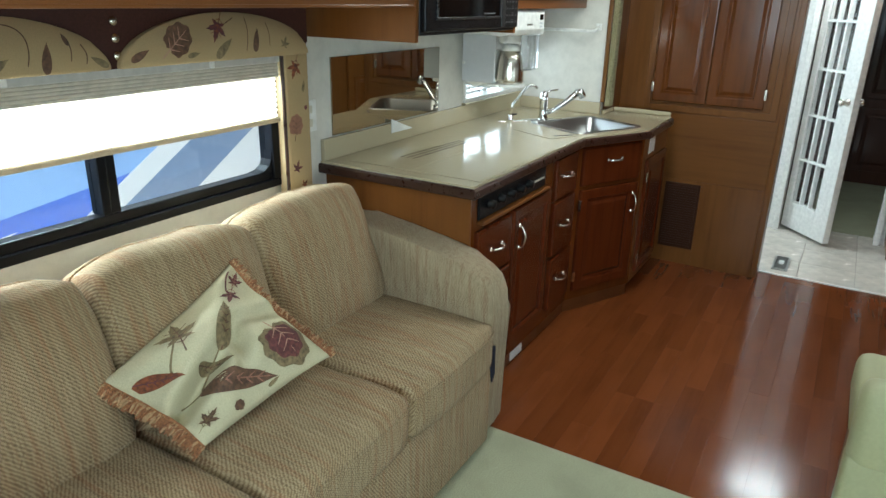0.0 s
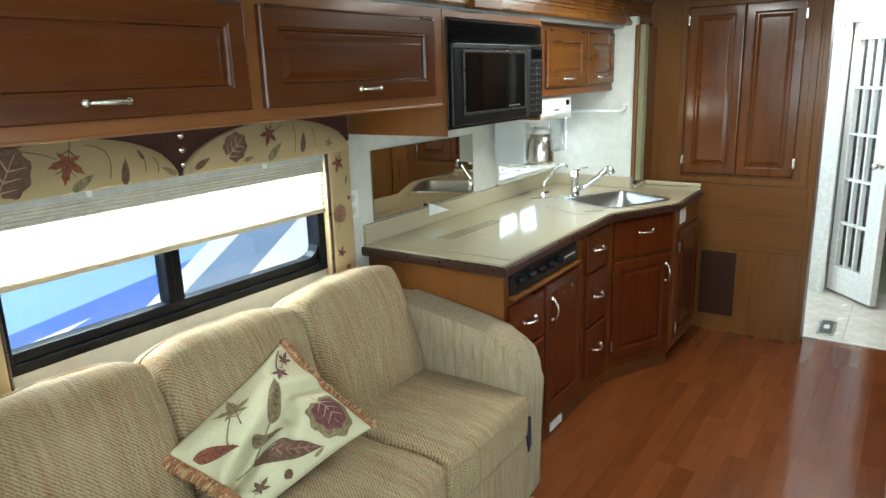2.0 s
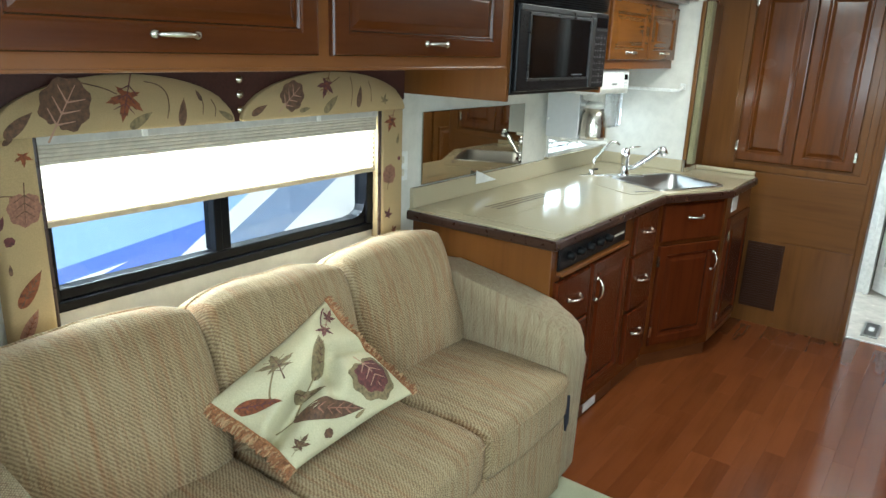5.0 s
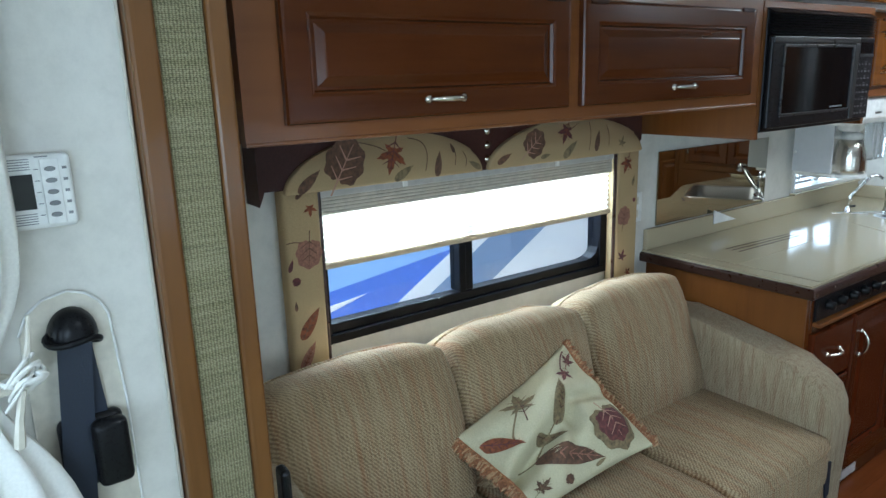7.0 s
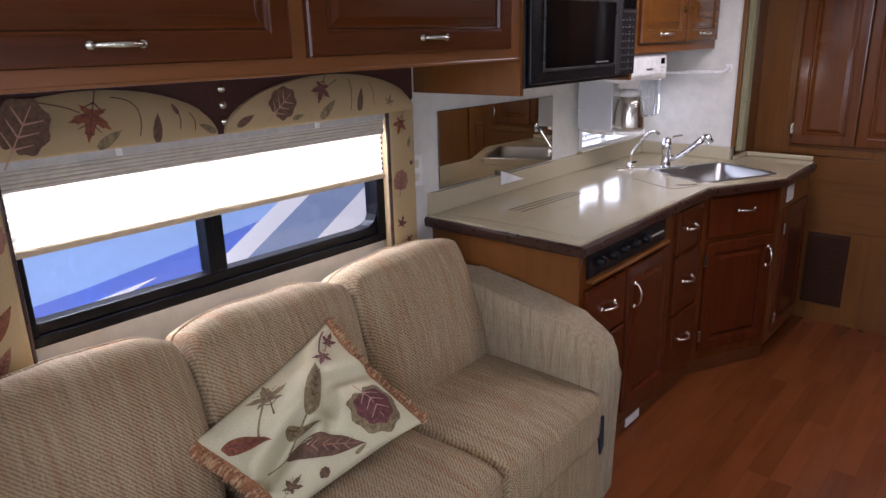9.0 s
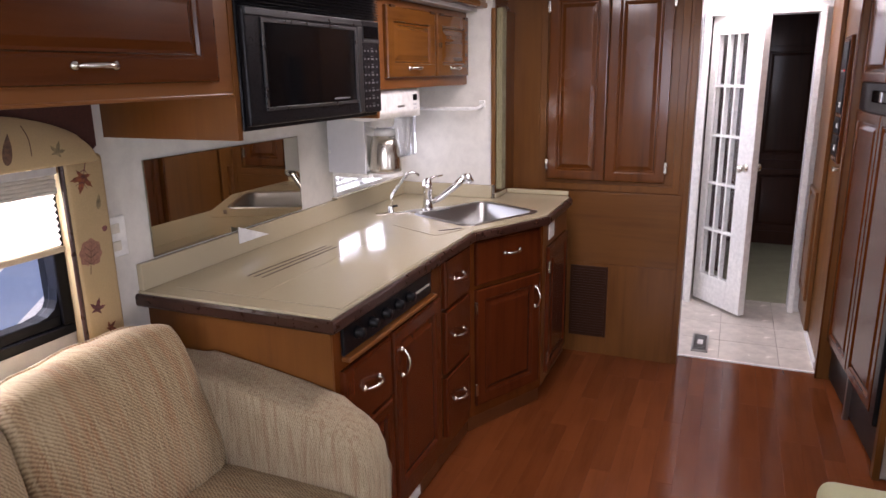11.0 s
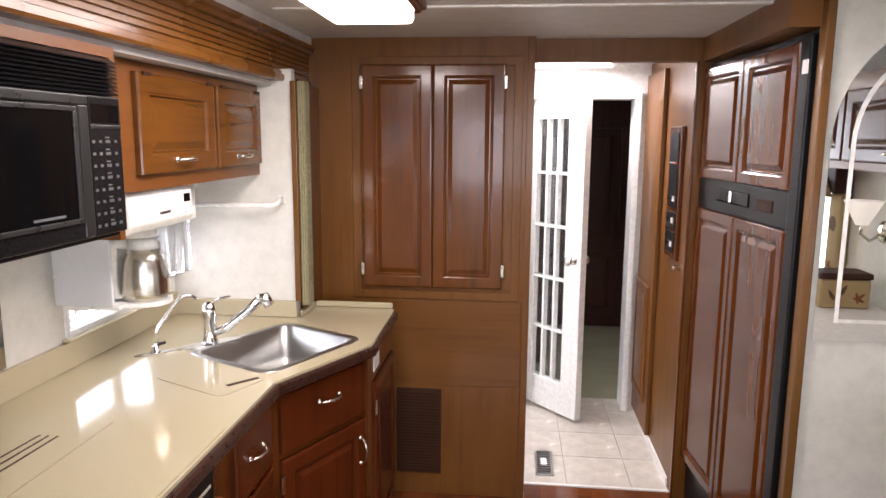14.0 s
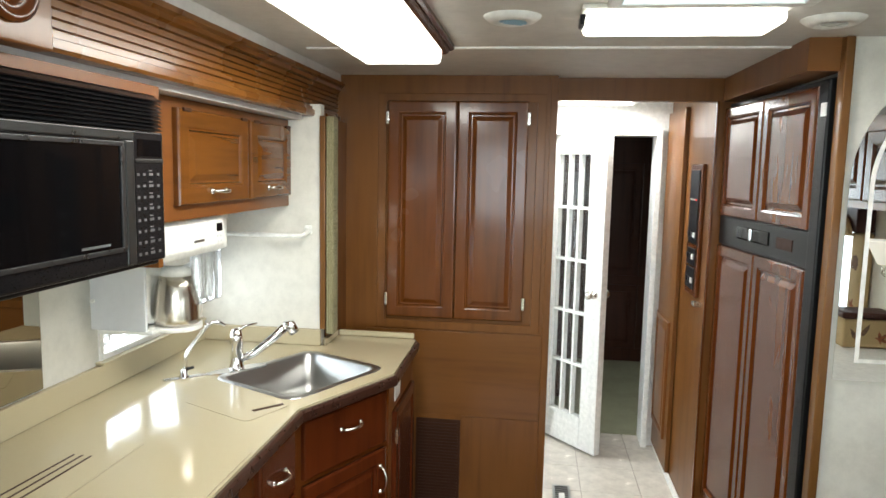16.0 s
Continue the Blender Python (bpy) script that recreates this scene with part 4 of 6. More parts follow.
cm = thing("coffee_maker", "white under-cabinet coffee maker with steel carafe", "coffee maker", (0.24, 1.95, 1.08))
part("housing", prism([(0.05, 1.464), (0.05, 1.37), (0.30, 1.345), (0.345, 1.352), (0.36, 1.375), (0.355, 1.45), (0.345, 1.464)], 1.76, 2.118, 0.006, "y"), WHITE, cm)
part("rear_body", box(0.025, 0.115, 1.925, 2.20, 1.10, 1.372, 0.02, seg=3), WHITE, cm)
CAR = (0.190, 2.115)
part("warming_plate", prism([(CAR[0] + 0.076 * math.cos(a), CAR[1] + 0.085 * math.sin(a)) for a in [2 * math.pi * k / 36 for k in range(36)]], 1.088, 1.103, 0.004), WHITE, cm)
part("plate_arm", box(0.03, 0.17, 2.00, 2.14, 1.088, 1.102, 0.004), WHITE, cm)
part("filter_basket", lathe([(0.040, 0), (0.052, 0.008), (0.056, 0.06), (0.056, 0.075)], (CAR[0], CAR[1] - 0.02, 1.300), 30), WHITE, cm, smooth=True)
carafe = part("carafe", lathe([(0.066, 0), (0.072, 0.005), (0.073, 0.02), (0.070, 0.08), (0.063, 0.125), (0.052, 0.158)], (*CAR, 1.104), 36), POLISHED, cm, "polished steel carafe", smooth=True)
part("carafe_lid", lathe([(0.046, 0), (0.050, 0.006), (0.048, 0.020), (0.034, 0.030), (0.015, 0.034), (0.002, 0.034)], (*CAR, 1.262), 30), WHITE, carafe, smooth=True)
hx, hy = CAR[0] - 0.074, CAR[1] - 0.052
part("carafe_handle", sweep([(CAR[0] - 0.035, CAR[1] - 0.02, 1.272), (hx + 0.012, hy + 0.008, 1.285), (hx - 0.004, hy, 1.275), (hx - 0.006, hy - 0.004, 1.22), (hx - 0.004, hy - 0.002, 1.15), (hx + 0.004, hy + 0.004, 1.118), (CAR[0] - 0.05, CAR[1] - 0.032, 1.116)], [0.015, 0.021, 0.024, 0.023, 0.022, 0.020, 0.012], 12, flat=0.8), WHITE, carafe, smooth=True)
part("clock", box(0.357, 0.3605, 2.060, 2.095, 1.415, 1.440, 0.001), BLACK_GLASS, cm)
for k in range(2):
    for i in range(2):
        part("button", box(0.357, 0.3605, 2.062 + 0.018 * i, 2.074 + 0.018 * i, 1.380 + 0.015 * k, 1.389 + 0.015 * k, 0.001), GREY_PANEL, cm)
part("badge", box(0.357, 0.3602, 1.915, 1.975, 1.392, 1.400), STEEL, cm)
cups = thing("cup_dispenser", "clear plastic cup dispenser beside the coffee maker", "dispenser", (0.24, 2.2, 1.17))
part("tray", box(0.12, 0.30, 2.121, 2.26, 1.34, 1.464, 0.008), WHITE, cups)
for k in range(3):
    part("tube", lathe([(0.018, 0), (0.024, 0.015), (0.025, 0.16), (0.027, 0.17)], (0.262, 2.130 + 0.050 * k, 1.17), 18), CLEAR_PLASTIC, cups, smooth=True)
rod = thing("towel_bar", "white plastic towel bar on the galley's end wall", "towel bar", (0.29, 2.65, 1.36))
part("bar", sweep([(0.10, 2.655, 1.43), (0.10, 2.61, 1.42), (0.10, 2.605, 1.365), (0.12, 2.60, 1.352), (0.44, 2.60, 1.352), (0.452, 2.61, 1.358), (0.452, 2.655, 1.372)], 0.009, 10), WHITE, rod, smooth=True)
part("mount", box(0.085, 0.115, 2.648, 2.66, 1.41, 1.45, 0.003), WHITE, rod)
part("mount", box(0.437, 0.467, 2.648, 2.66, 1.355, 1.39, 0.003), WHITE, rod)

# ---- overhead cabinets ----
OX = 0.452
oh = thing("overhead_cabinet", "cherry-stained overhead cabinet above the sofa window", "cabinet", (0.2, 0, 1.48))
part("body", box(0.0, OX - 0.002, -0.862, 0.815, 1.482, 1.797), CARCASS_Y, oh)
part("face_frame", (lambda b: (box(OX - 0.002, OX + 0.004, -0.862, 0.815, 1.482, 1.530, 0, b), box(OX - 0.002, OX + 0.004, -0.862, 0.815, 1.765, 1.80, 0, b), box(OX - 0.002, OX + 0.004, -0.862, -0.75, 1.530, 1.765, 0, b), box(OX - 0.002, OX + 0.004, -0.07, 0.01, 1.530, 1.765, 0, b), box(OX - 0.002, OX + 0.004, 0.72, 0.815, 1.530, 1.765, 0, b))[-1])(bmesh.new()), CARCASS_Y, oh)
part("bottom_lip", box(OX - 0.02, OX + 0.006, -0.862, 0.815, 1.476, 1.484, 0.002), CARCASS_Y, oh)
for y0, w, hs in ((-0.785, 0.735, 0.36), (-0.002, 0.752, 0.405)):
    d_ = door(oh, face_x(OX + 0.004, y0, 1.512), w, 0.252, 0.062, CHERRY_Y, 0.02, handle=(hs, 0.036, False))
    for u in (0.05, w - 0.05):
        part("hinge", box(OX + 0.022, OX + 0.028, y0 + u - 0.03, y0 + u + 0.03, 1.755, 1.766, 0.002), GRILLE, d_, "dark hinge")
mwc = thing("microwave_cabinet", "cherry-stained surround of the microwave", "cabinet", (0.2, 1.2, 1.37))
part("side_panel", box(0.0, OX + 0.006, 0.817, 0.835, 1.367, 1.797), CARCASS, mwc)
part("side_panel", box(0.0, OX + 0.006, 1.552, 1.572, 1.375, 1.797), CARCASS, mwc)
part("top_rail", box(0.0, OX + 0.006, 0.835, 1.552, 1.775, 1.797), CARCASS_Y, mwc)
mw = thing("microwave", "black built-in microwave with vent louvres and keypad", "microwave", (0.3, 1.19, 1.39))
part("case", box(0.02, 0.462, 0.838, 1.549, 1.388, 1.773, 0.004), BLACK, mw)
part("door", box(0.462, 0.482, 0.842, 1.425, 1.400, 1.690, 0.006), BLACK, mw)
part("window", box(0.482, 0.4835, 0.915, 1.372, 1.445, 1.655), BLACK_GLASS, mw, "dark glass door window")
for z0, z1, y0, y1 in ((1.436, 1.445, 0.905, 1.384), (1.655, 1.664, 0.905, 1.384), (1.445, 1.655, 0.905, 0.915), (1.445, 1.655, 1.372, 1.384)):
    part("window_frame", box(0.482, 0.487, y0, y1, z0, z1, 0.001), plain("dark_grey_trim", (0.022, 0.022, 0.023), 0.3), mw)
RIM = plain("graphite_rim", (0.016, 0.017, 0.017), 0.32)
part("door_rail", box(0.480, 0.486, 0.846, 1.421, 1.668, 1.688, 0.003), RIM, mw, "graphite upper door rail")
part("door_rail", box(0.480, 0.486, 1.390, 1.421, 1.404, 1.668, 0.003), RIM, mw, "graphite door edge")
part("control_panel", box(0.462, 0.480, 1.428, 1.546, 1.400, 1.690, 0.004), BLACK, mw)
part("display", box(0.480, 0.481, 1.44, 1.535, 1.635, 1.672), BLACK_GLASS, mw)
GREYKEY = plain("grey_key_print", (0.11, 0.11, 0.115), 0.5)
for i, w_ in enumerate((0.009, 0.009, 0.016, 0.010)):
    for k in range(8):
        y_, z_ = 1.437 + (0, 0.023, 0.046, 0.078)[i], 1.418 + k * 0.025
        part("key", box(0.480, 0.4812, y_, y_ + w_, z_, z_ + 0.006), GREYKEY, mw)
        if i == 2:
            part("print_bar", box(0.480, 0.4812, y_, y_ + w_ * 0.8, z_ + 0.010, z_ + 0.013), GREYKEY, mw)
part("display_bar", box(0.480, 0.4825, 1.432, 1.542, 1.622, 1.630, 0.001), RIM, mw, "graphite bar below the display")
for k in range(9):
    b = box(-0.010, 0.010, 0.842, 1.546, -0.0012, 0.0012)
    part("louvre", placed(b, pose(0.470, 0, 1.699 + k * 0.0082, 0, 30, 0)), BLACK, mw)
part("print_bar", box(0.484, 0.4845, 1.24, 1.33, 1.452, 1.457), GREYKEY, mw)
c2 = thing("overhead_cabinet", "small cherry-stained overhead cabinet above the sink", "cabinet", (0.2, 2.1, 1.465))
part("body", box(0.0, 0.365, 1.575, 2.655, 1.466, 1.797), CARCASS, c2)
part("face_frame", (lambda b: (box(0.365, 0.371, 1.575, 2.655, 1.466, 1.515, 0, b), box(0.365, 0.371, 1.575, 2.655, 1.762, 1.797, 0, b), box(0.365, 0.371, 1.575, 1.80, 1.515, 1.762, 0, b), box(0.365, 0.371, 2.225, 2.275, 1.515, 1.762, 0, b), box(0.365, 0.371, 2.60, 2.655, 1.515, 1.762, 0, b))[-1])(bmesh.new()), CARCASS_Y, c2)
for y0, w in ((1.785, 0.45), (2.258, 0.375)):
    d_ = door(c2, face_x(0.371, y0, 1.508), w, 0.262, 0.06, LAMPLIT_CHERRY, 0.02, handle=(w * 0.5, 0.035, False))
    for u in (0.04, w - 0.04):
        part("hinge", box(0.389, 0.397, y0 + u - 0.02, y0 + u + 0.02, 1.762, 1.772, 0.002), GRILLE, d_, "dark hinge")

# ---- sofa window ----
win = thing("window_1", "black-framed sliding window over the sofa", "window", (0, 0.06, 0.87), kind="structure")
part("window_frame", (lambda b: (box(-0.05, 0.016, -0.525, 0.655, 0.868, 0.896, 0.004, b), box(-0.05, 0.016, -0.525, 0.655, 1.316, 1.344, 0.004, b), box(-0.05, 0.016, -0.525, -0.505, 0.896, 1.316, 0.004, b), box(-0.05, 0.016, 0.60, 0.655, 0.896, 1.316, 0.004, b))[-1])(bmesh.new()), RUBBER, win)
part("sash_rail", box(-0.04, 0.006, -0.505, 0.60, 0.896, 0.926, 0.004), RUBBER, win)
part("mullion", box(-0.045, 0.010, -0.048, -0.022, 0.926, 1.316, 0.003), RUBBER, win)
part("mullion", box(-0.035, 0.004, -0.018, 0.010, 0.926, 1.316, 0.003), RUBBER, win)
part("corner_fillet", prism([(0.60, 0.926), (0.53, 0.926), (0.562, 0.931), (0.585, 0.945), (0.596, 0.966), (0.60, 0.997)], -0.04, 0.008, axis="x"), RUBBER, win)
for y0, y1 in ((-0.505, -0.048), (0.010, 0.60)):
    o = part("pane", box(-0.025, -0.021, y0, y1, 0.926, 1.316), GLASS, win)
    o.visible_shadow = False

bl = thing("pleated_blind", "cream pleated blind half lowered over the sofa window", "blind", (0.04, 0.05, 1.1))
n = 22
fold = [(0.030 + (0.010 if k % 2 else 0.0), 1.112 + 0.190 * k / n) for k in range(n + 1)]
pb = bmesh.new()
ra = [pb.verts.new((x, -0.528, z)) for x, z in fold]
rb = [pb.verts.new((x, 0.612, z)) for x, z in fold]
for k in range(n):
    pb.faces.new((ra[k], ra[k + 1], rb[k + 1], rb[k]))
part("cloth", pb, SHADE, bl, "thin pleated cloth")
# pleats under the head rail, the shade there put into their tan colour
stack = bmesh.new()
for k in range(5):
    box(0.026 - 0.001 * (k % 2), 0.050 + 0.001 * (k % 2), -0.53, 0.614, 1.247 + k * 0.0095, 1.2563 + k * 0.0095, 0.003, stack)
part("gathered_pleats", stack, plain("shade_tan_pleats", (0.50, 0.46, 0.38), 0.8), bl)
part("head_rail", box(0.018, 0.056, -0.532, 0.616, 1.2945, 1.326, 0.004), plain("grey_rail", (0.48, 0.47, 0.44), 0.4), bl)
part("bottom_rail", box(0.022, 0.050, -0.530, 0.612, 1.098, 1.114, 0.004), plain("tan_rail", (0.50, 0.40, 0.26), 0.6), bl)
for y in (-0.27, 0.33):
    part("clip", box(0.056, 0.062, y - 0.008, y + 0.008, 1.297, 1.330, 0.002), WHITE, bl)

# valance: brown board, two padded arches, padded side legs
val = thing("window_valance", "padded leaf-print valance with brown scalloped board", "valance", (0.1, 0.05, 1.3))
part("board", prism([(-0.715, 1.475), (0.70, 1.475), (0.70, 1.36), (0.668, 1.335), (-0.03, 1.322), (-0.70, 1.335), (-0.715, 1.30)], 0.02, 0.105, axis="x"), BROWN_VALANCE, val, "dark brown scalloped board")


def dome(y0, y1, zb, zt, n=22, power=2.0):
    c, r = (y0 + y1) / 2, (y1 - y0) / 2
    top_ = [(c - r * math.cos(math.pi * k / n), zb + (zt - zb) * math.sin(math.pi * k / n) ** 1.05) for k in range(n + 1)]
    return top_


A1, A2 = (-0.655, -0.035), (-0.015, 0.69)
ARCH_Z = (1.322, 1.455)
for (y0, y1) in (A1, A2):
    ol = dome(y0, y1, ARCH_Z[0], ARCH_Z[1])
    part("padded_arch", prism(ol, 0.095, 0.122, 0.008, "x", seg=3), VALANCE_CLOTH, val, "leaf-print padded arch", smooth=True)
for y0, y1, z0 in ((-0.640, -0.535, 0.80), (0.632, 0.755, 0.80)):
    part("padded_leg", box(0.004, 0.060, y0, y1, z0, 1.335, 0.014, seg=3), VALANCE_CLOTH, val, "leaf-print padded side panel", smooth=True)
    ye = y1 if y0 < 0 else y0
    part("piping", sweep([(0.050, ye, z0), (0.050, ye, 1.33)], 0.0065, 8), DARK_STRIP, val, "dark red piping")
for z in (1.437, 1.396, 1.354):
    part("button", lathe([(0.012, 0), (0.011, 0.004), (0.004, 0.007), (0.001, 0.007)], (0.105, -0.008, z), 16, "x"), NICKEL, val, "small nickel tack", smooth=True)


# printed leaves, as thin cloth shapes in (s, t) of a patch
def leaf_shape(kind, n=40):
    if kind == "maple":
        # five pointed lobes with side teeth, stem at the back
        lobes = [(0, 1.0), (62, 0.86), (-62, 0.86), (122, 0.58), (-122, 0.58)]
        pts = []
        for a, r in lobes:
            for da, k in ((0, 1.0), (9, 0.70), (13, 0.72), (24, 0.42), (-9, 0.70), (-13, 0.72), (-24, 0.42)):
                pts.append((a + da, r * k))
        pts += [(172, 0.22), (180, 0.16), (188, 0.22)]
        pts = sorted(((a % 360, r) for a, r in pts))
        return [(r * math.cos(radians(a)), r * math.sin(radians(a))) for a, r in pts]
    out = []
    for k in range(n):
        a = 2 * math.pi * k / n
        x, y = math.cos(a), math.sin(a)
        if kind == "round":
            r = 0.80 + 0.05 * math.cos(9 * a) + 0.16 * math.cos(a) - 0.22 * max(0, -math.cos(a)) ** 6
            x, y = r * x, r * y * 0.86
        if kind == "slim":
            y *= 0.30 * (1 - 0.45 * x) * (1 - max(0, x) ** 3 * 0.9)
        out.append((x, y))
    return out


def leaf(parent, surf, s, t, size, turn, kind, mat, lift=0.0012, vein=None):
    """surf(s, t, lift): a place on the cloth."""
    c, si = math.cos(radians(turn)), math.sin(radians(turn))
    bm = bmesh.new()
    sh = leaf_shape(kind)
    at = lambda x, y, l: surf(s + size * (x * c - y * si), t + size * (x * si + y * c), l)
    mid = bm.verts.new(at(0, 0, lift))
    inner, half, most, rim = [[bm.verts.new(at(x * q, y * q, lift)) for x, y in sh] for q in (0.25, 0.5, 0.75, 1.0)]
    for k in range(len(sh)):
        j = (k + 1) % len(sh)
        bm.faces.new((mid, inner[k], inner[j]))
        for a, b in ((inner, half), (half, most), (most, rim)):
            bm.faces.new((a[k], b[k], b[j], a[j]))
    o = part("printed_leaf", bm, mat, parent, smooth=True)
    if vein:
        vb = bmesh.new()
        lines = [((-1.0, 0), (0.8, 0))] + ([((x0, 0), (x0 + 0.32, sg * 0.42)) for x0 in (-0.45, -0.1, 0.25) for sg in (1, -1)] if kind != "slim" else [((x0, 0), (x0 + 0.2, sg * 0.16)) for x0 in (-0.5, -0.2, 0.1, 0.4) for sg in (1, -1)])
        for (xa, ya), (xb, yb) in lines:
            L = Vector((xb - xa, yb - ya)).normalized()
            w = 0.028
            q = [(xa - L.y * w, ya + L.x * w), (xa + L.y * w, ya - L.x * w), (xb + L.y * w * 0.4, yb - L.x * w * 0.4), (xb - L.y * w * 0.4, yb + L.x * w * 0.4)]
            m_ = [((q[0][0] + q[3][0]) / 2, (q[0][1] + q[3][1]) / 2), ((q[1][0] + q[2][0]) / 2, (q[1][1] + q[2][1]) / 2)]
            v = [vb.verts.new(at(x, y, lift * 1.9)) for x, y in (q[0], q[1], m_[1], m_[0])]
            vb.faces.new(v)
            v2 = [vb.verts.new(at(x, y, lift * 1.9)) for x, y in (q[2], q[3])]
            vb.faces.new((v[3], v[2], v2[0], v2[1]))
        part("leaf_vein", vb, vein, o)
    return o


def stem(parent, surf, pts, mat, w=0.0013):
    bm = bmesh.new()
    P = [Vector(p) for p in pts]
    for _ in range(2):
        P = [P[0]] + [q for a, b in zip(P, P[1:]) for q in (a * 0.75 + b * 0.25, a * 0.25 + b * 0.75)] + [P[-1]]
    row = []
    for i, p in enumerate(P):
        d = (P[min(i + 1, len(P) - 1)] - P[max(0, i - 1)]).normalized()
        row.append([bm.verts.new(surf(p.x - d.y * w * sg, p.y + d.x * w * sg, 0.0036)) for sg in (1, -1)])
    for a, b in zip(row, row[1:]):
        bm.faces.new((a[0], a[1], b[1], b[0]))
    part("printed_stem", bm, mat, parent)


arch_s = lambda s, t, l: (0.122 + l, s, t)
leg_s = lambda s, t, l: (0.060 + l, s, t)
for s_, t_, z_, tu_, k_, m_, v_ in (
        (-0.495, 1.378, 0.066, 60, "round", LEAF_BROWN, LEAF_PALE), (-0.345, 1.402, 0.052, 255, "maple", LEAF_RED, LEAF_PLUM),
        (-0.312, 1.346, 0.030, 30, "slim", LEAF_OLIVE, None), (-0.198, 1.360, 0.030, 82, "slim", LEAF_BROWN, None),
        (-0.590, 1.352, 0.034, 40, "slim", LEAF_BROWN, None), (-0.150, 1.400, 0.014, 120, "slim", LEAF_BROWN, None),
        (-0.070, 1.345, 0.022, 150, "slim", LEAF_OLIVE, None), (0.158, 1.380, 0.050, 40, "round", LEAF_BROWN, LEAF_PALE),
        (0.045, 1.352, 0.026, 25, "slim", LEAF_BROWN, None), (0.305, 1.418, 0.040, 250, "maple", LEAF_PLUM, LEAF_RED),
        (0.325, 1.358, 0.034, 40, "slim", LEAF_OLIVE, None), (0.452, 1.376, 0.030, 80, "slim", LEAF_BROWN, None),
        (0.572, 1.356, 0.024, 70, "maple", LEAF_OLIVE, None), (0.215, 1.345, 0.018, 10, "slim", LEAF_OLIVE, None)):
    leaf(val, arch_s, s_, t_, z_ * 1.2, tu_, k_, m_, vein=v_)
for pts_ in (((-0.30, 1.438), (-0.262, 1.430), (-0.240, 1.408), (-0.236, 1.375), (-0.244, 1.345)), ((-0.150, 1.402), (-0.138, 1.380), (-0.142, 1.350)),
             ((-0.115, 1.388), (-0.100, 1.365), (-0.105, 1.342)), ((0.405, 1.440), (0.416, 1.410), (0.414, 1.370), (0.408, 1.345)),
             ((0.490, 1.425), (0.505, 1.395), (0.505, 1.355)), ((0.360, 1.440), (0.330, 1.425)), ((-0.46, 1.44), (-0.40, 1.425), (-0.37, 1.41))):
    stem(val, arch_s, pts_, LEAF_BROWN)
for s_, t_, z_, tu_, k_, m_, v_ in (
        (-0.588, 1.315, 0.020, 40, "slim", LEAF_BROWN, None), (-0.566, 1.275, 0.026, 270, "maple", LEAF_RED, None), (-0.577, 1.165, 0.052, 265, "round", LEAF_ROSE, LEAF_BROWN),
        (-0.622, 1.085, 0.016, 10, "round", LEAF_PLUM, None), (-0.630, 1.131, 0.018, 70, "slim", LEAF_PLUM, None), (-0.588, 0.965, 0.050, 55, "slim", LEAF_RED, LEAF_BROWN),
        (-0.600, 0.875, 0.045, 60, "slim", LEAF_ROSE, LEAF_RED), (-0.625, 1.02, 0.014, 90, "slim", LEAF_BROWN, None),
        (0.682, 1.278, 0.046, 250, "maple", LEAF_RED, LEAF_PLUM), (0.725, 1.134, 0.011, 20, "round", LEAF_PLUM, None), (0.672, 1.071, 0.048, 80, "round", LEAF_ROSE, LEAF_BROWN),
        (0.668, 0.925, 0.034, 70, "maple", LEAF_PLUM, None), (0.70, 0.86, 0.026, 40, "maple", LEAF_RED, None), (0.72, 1.21, 0.022, 80, "slim", LEAF_OLIVE, None)):
    leaf(val, leg_s, s_, t_, z_, tu_, k_, m_, vein=v_)
stem(val, leg_s, [(-0.640, 1.19), (-0.62, 1.192), (-0.60, 1.188)], LEAF_BROWN)

# ---- sofa ----
sofa = thing("sofa", "three-seat beige and tan tweed sofa under the window", "sofa", (0.45, -0.03, 0))


def stuffed(size, crown, soft, seed, droop=0.0, ripple=0.006):
    """Maps the surface of a cube of half-size 1 onto a stuffed block with crowned faces and uneven filling."""
    off = Vector((seed * 3.7, seed * 1.3, seed * 5.1))

    def at(x, y, z):
        p = 5.5
        r = (abs(x) ** p + abs(y) ** p + abs(z) ** p) ** (1 / p)
        q = Vector((x, y, z)) * (soft / r + 1 - soft)
        fx, fy, fz = 1 - x * x, 1 - y * y, 1 - z * z
        q.x += math.copysign(abs(x) ** 5 * crown[0] * fy * fz, x)
        q.y += math.copysign(abs(y) ** 5 * crown[1] * fx * fz, y)
        q.z += math.copysign(abs(z) ** 5 * crown[2] * fx * fy, z)
        q.z -= droop * max(0.0, z) * (0.4 + 0.6 * y * y) * max(0.0, x + 0.4)
        w = Vector((q.x * size[0], q.y * size[1], q.z * size[2])) / 2
        n = noise.noise(w * 6.0 + off) + 0.5 * noise.noise(w * 15.0 + off)
        crease = math.exp(-((abs(y) - 0.86) / 0.10) ** 2) * math.sin(26 * z + 3 * math.sin(5 * z + seed)) * max(0.0, -z + 0.3)
        return w + Vector((x, y, z)).normalized() * (ripple * n + 0.004 * crease)
    return at


def cushion(at, seg=22):
    bm = bmesh.new()
    bmesh.ops.create_cube(bm, size=2)
    bmesh.ops.subdivide_edges(bm, edges=bm.edges, cuts=seg, use_grid_fill=True)
    for v in bm.verts:
        v.co = at(*v.co)
    return bm


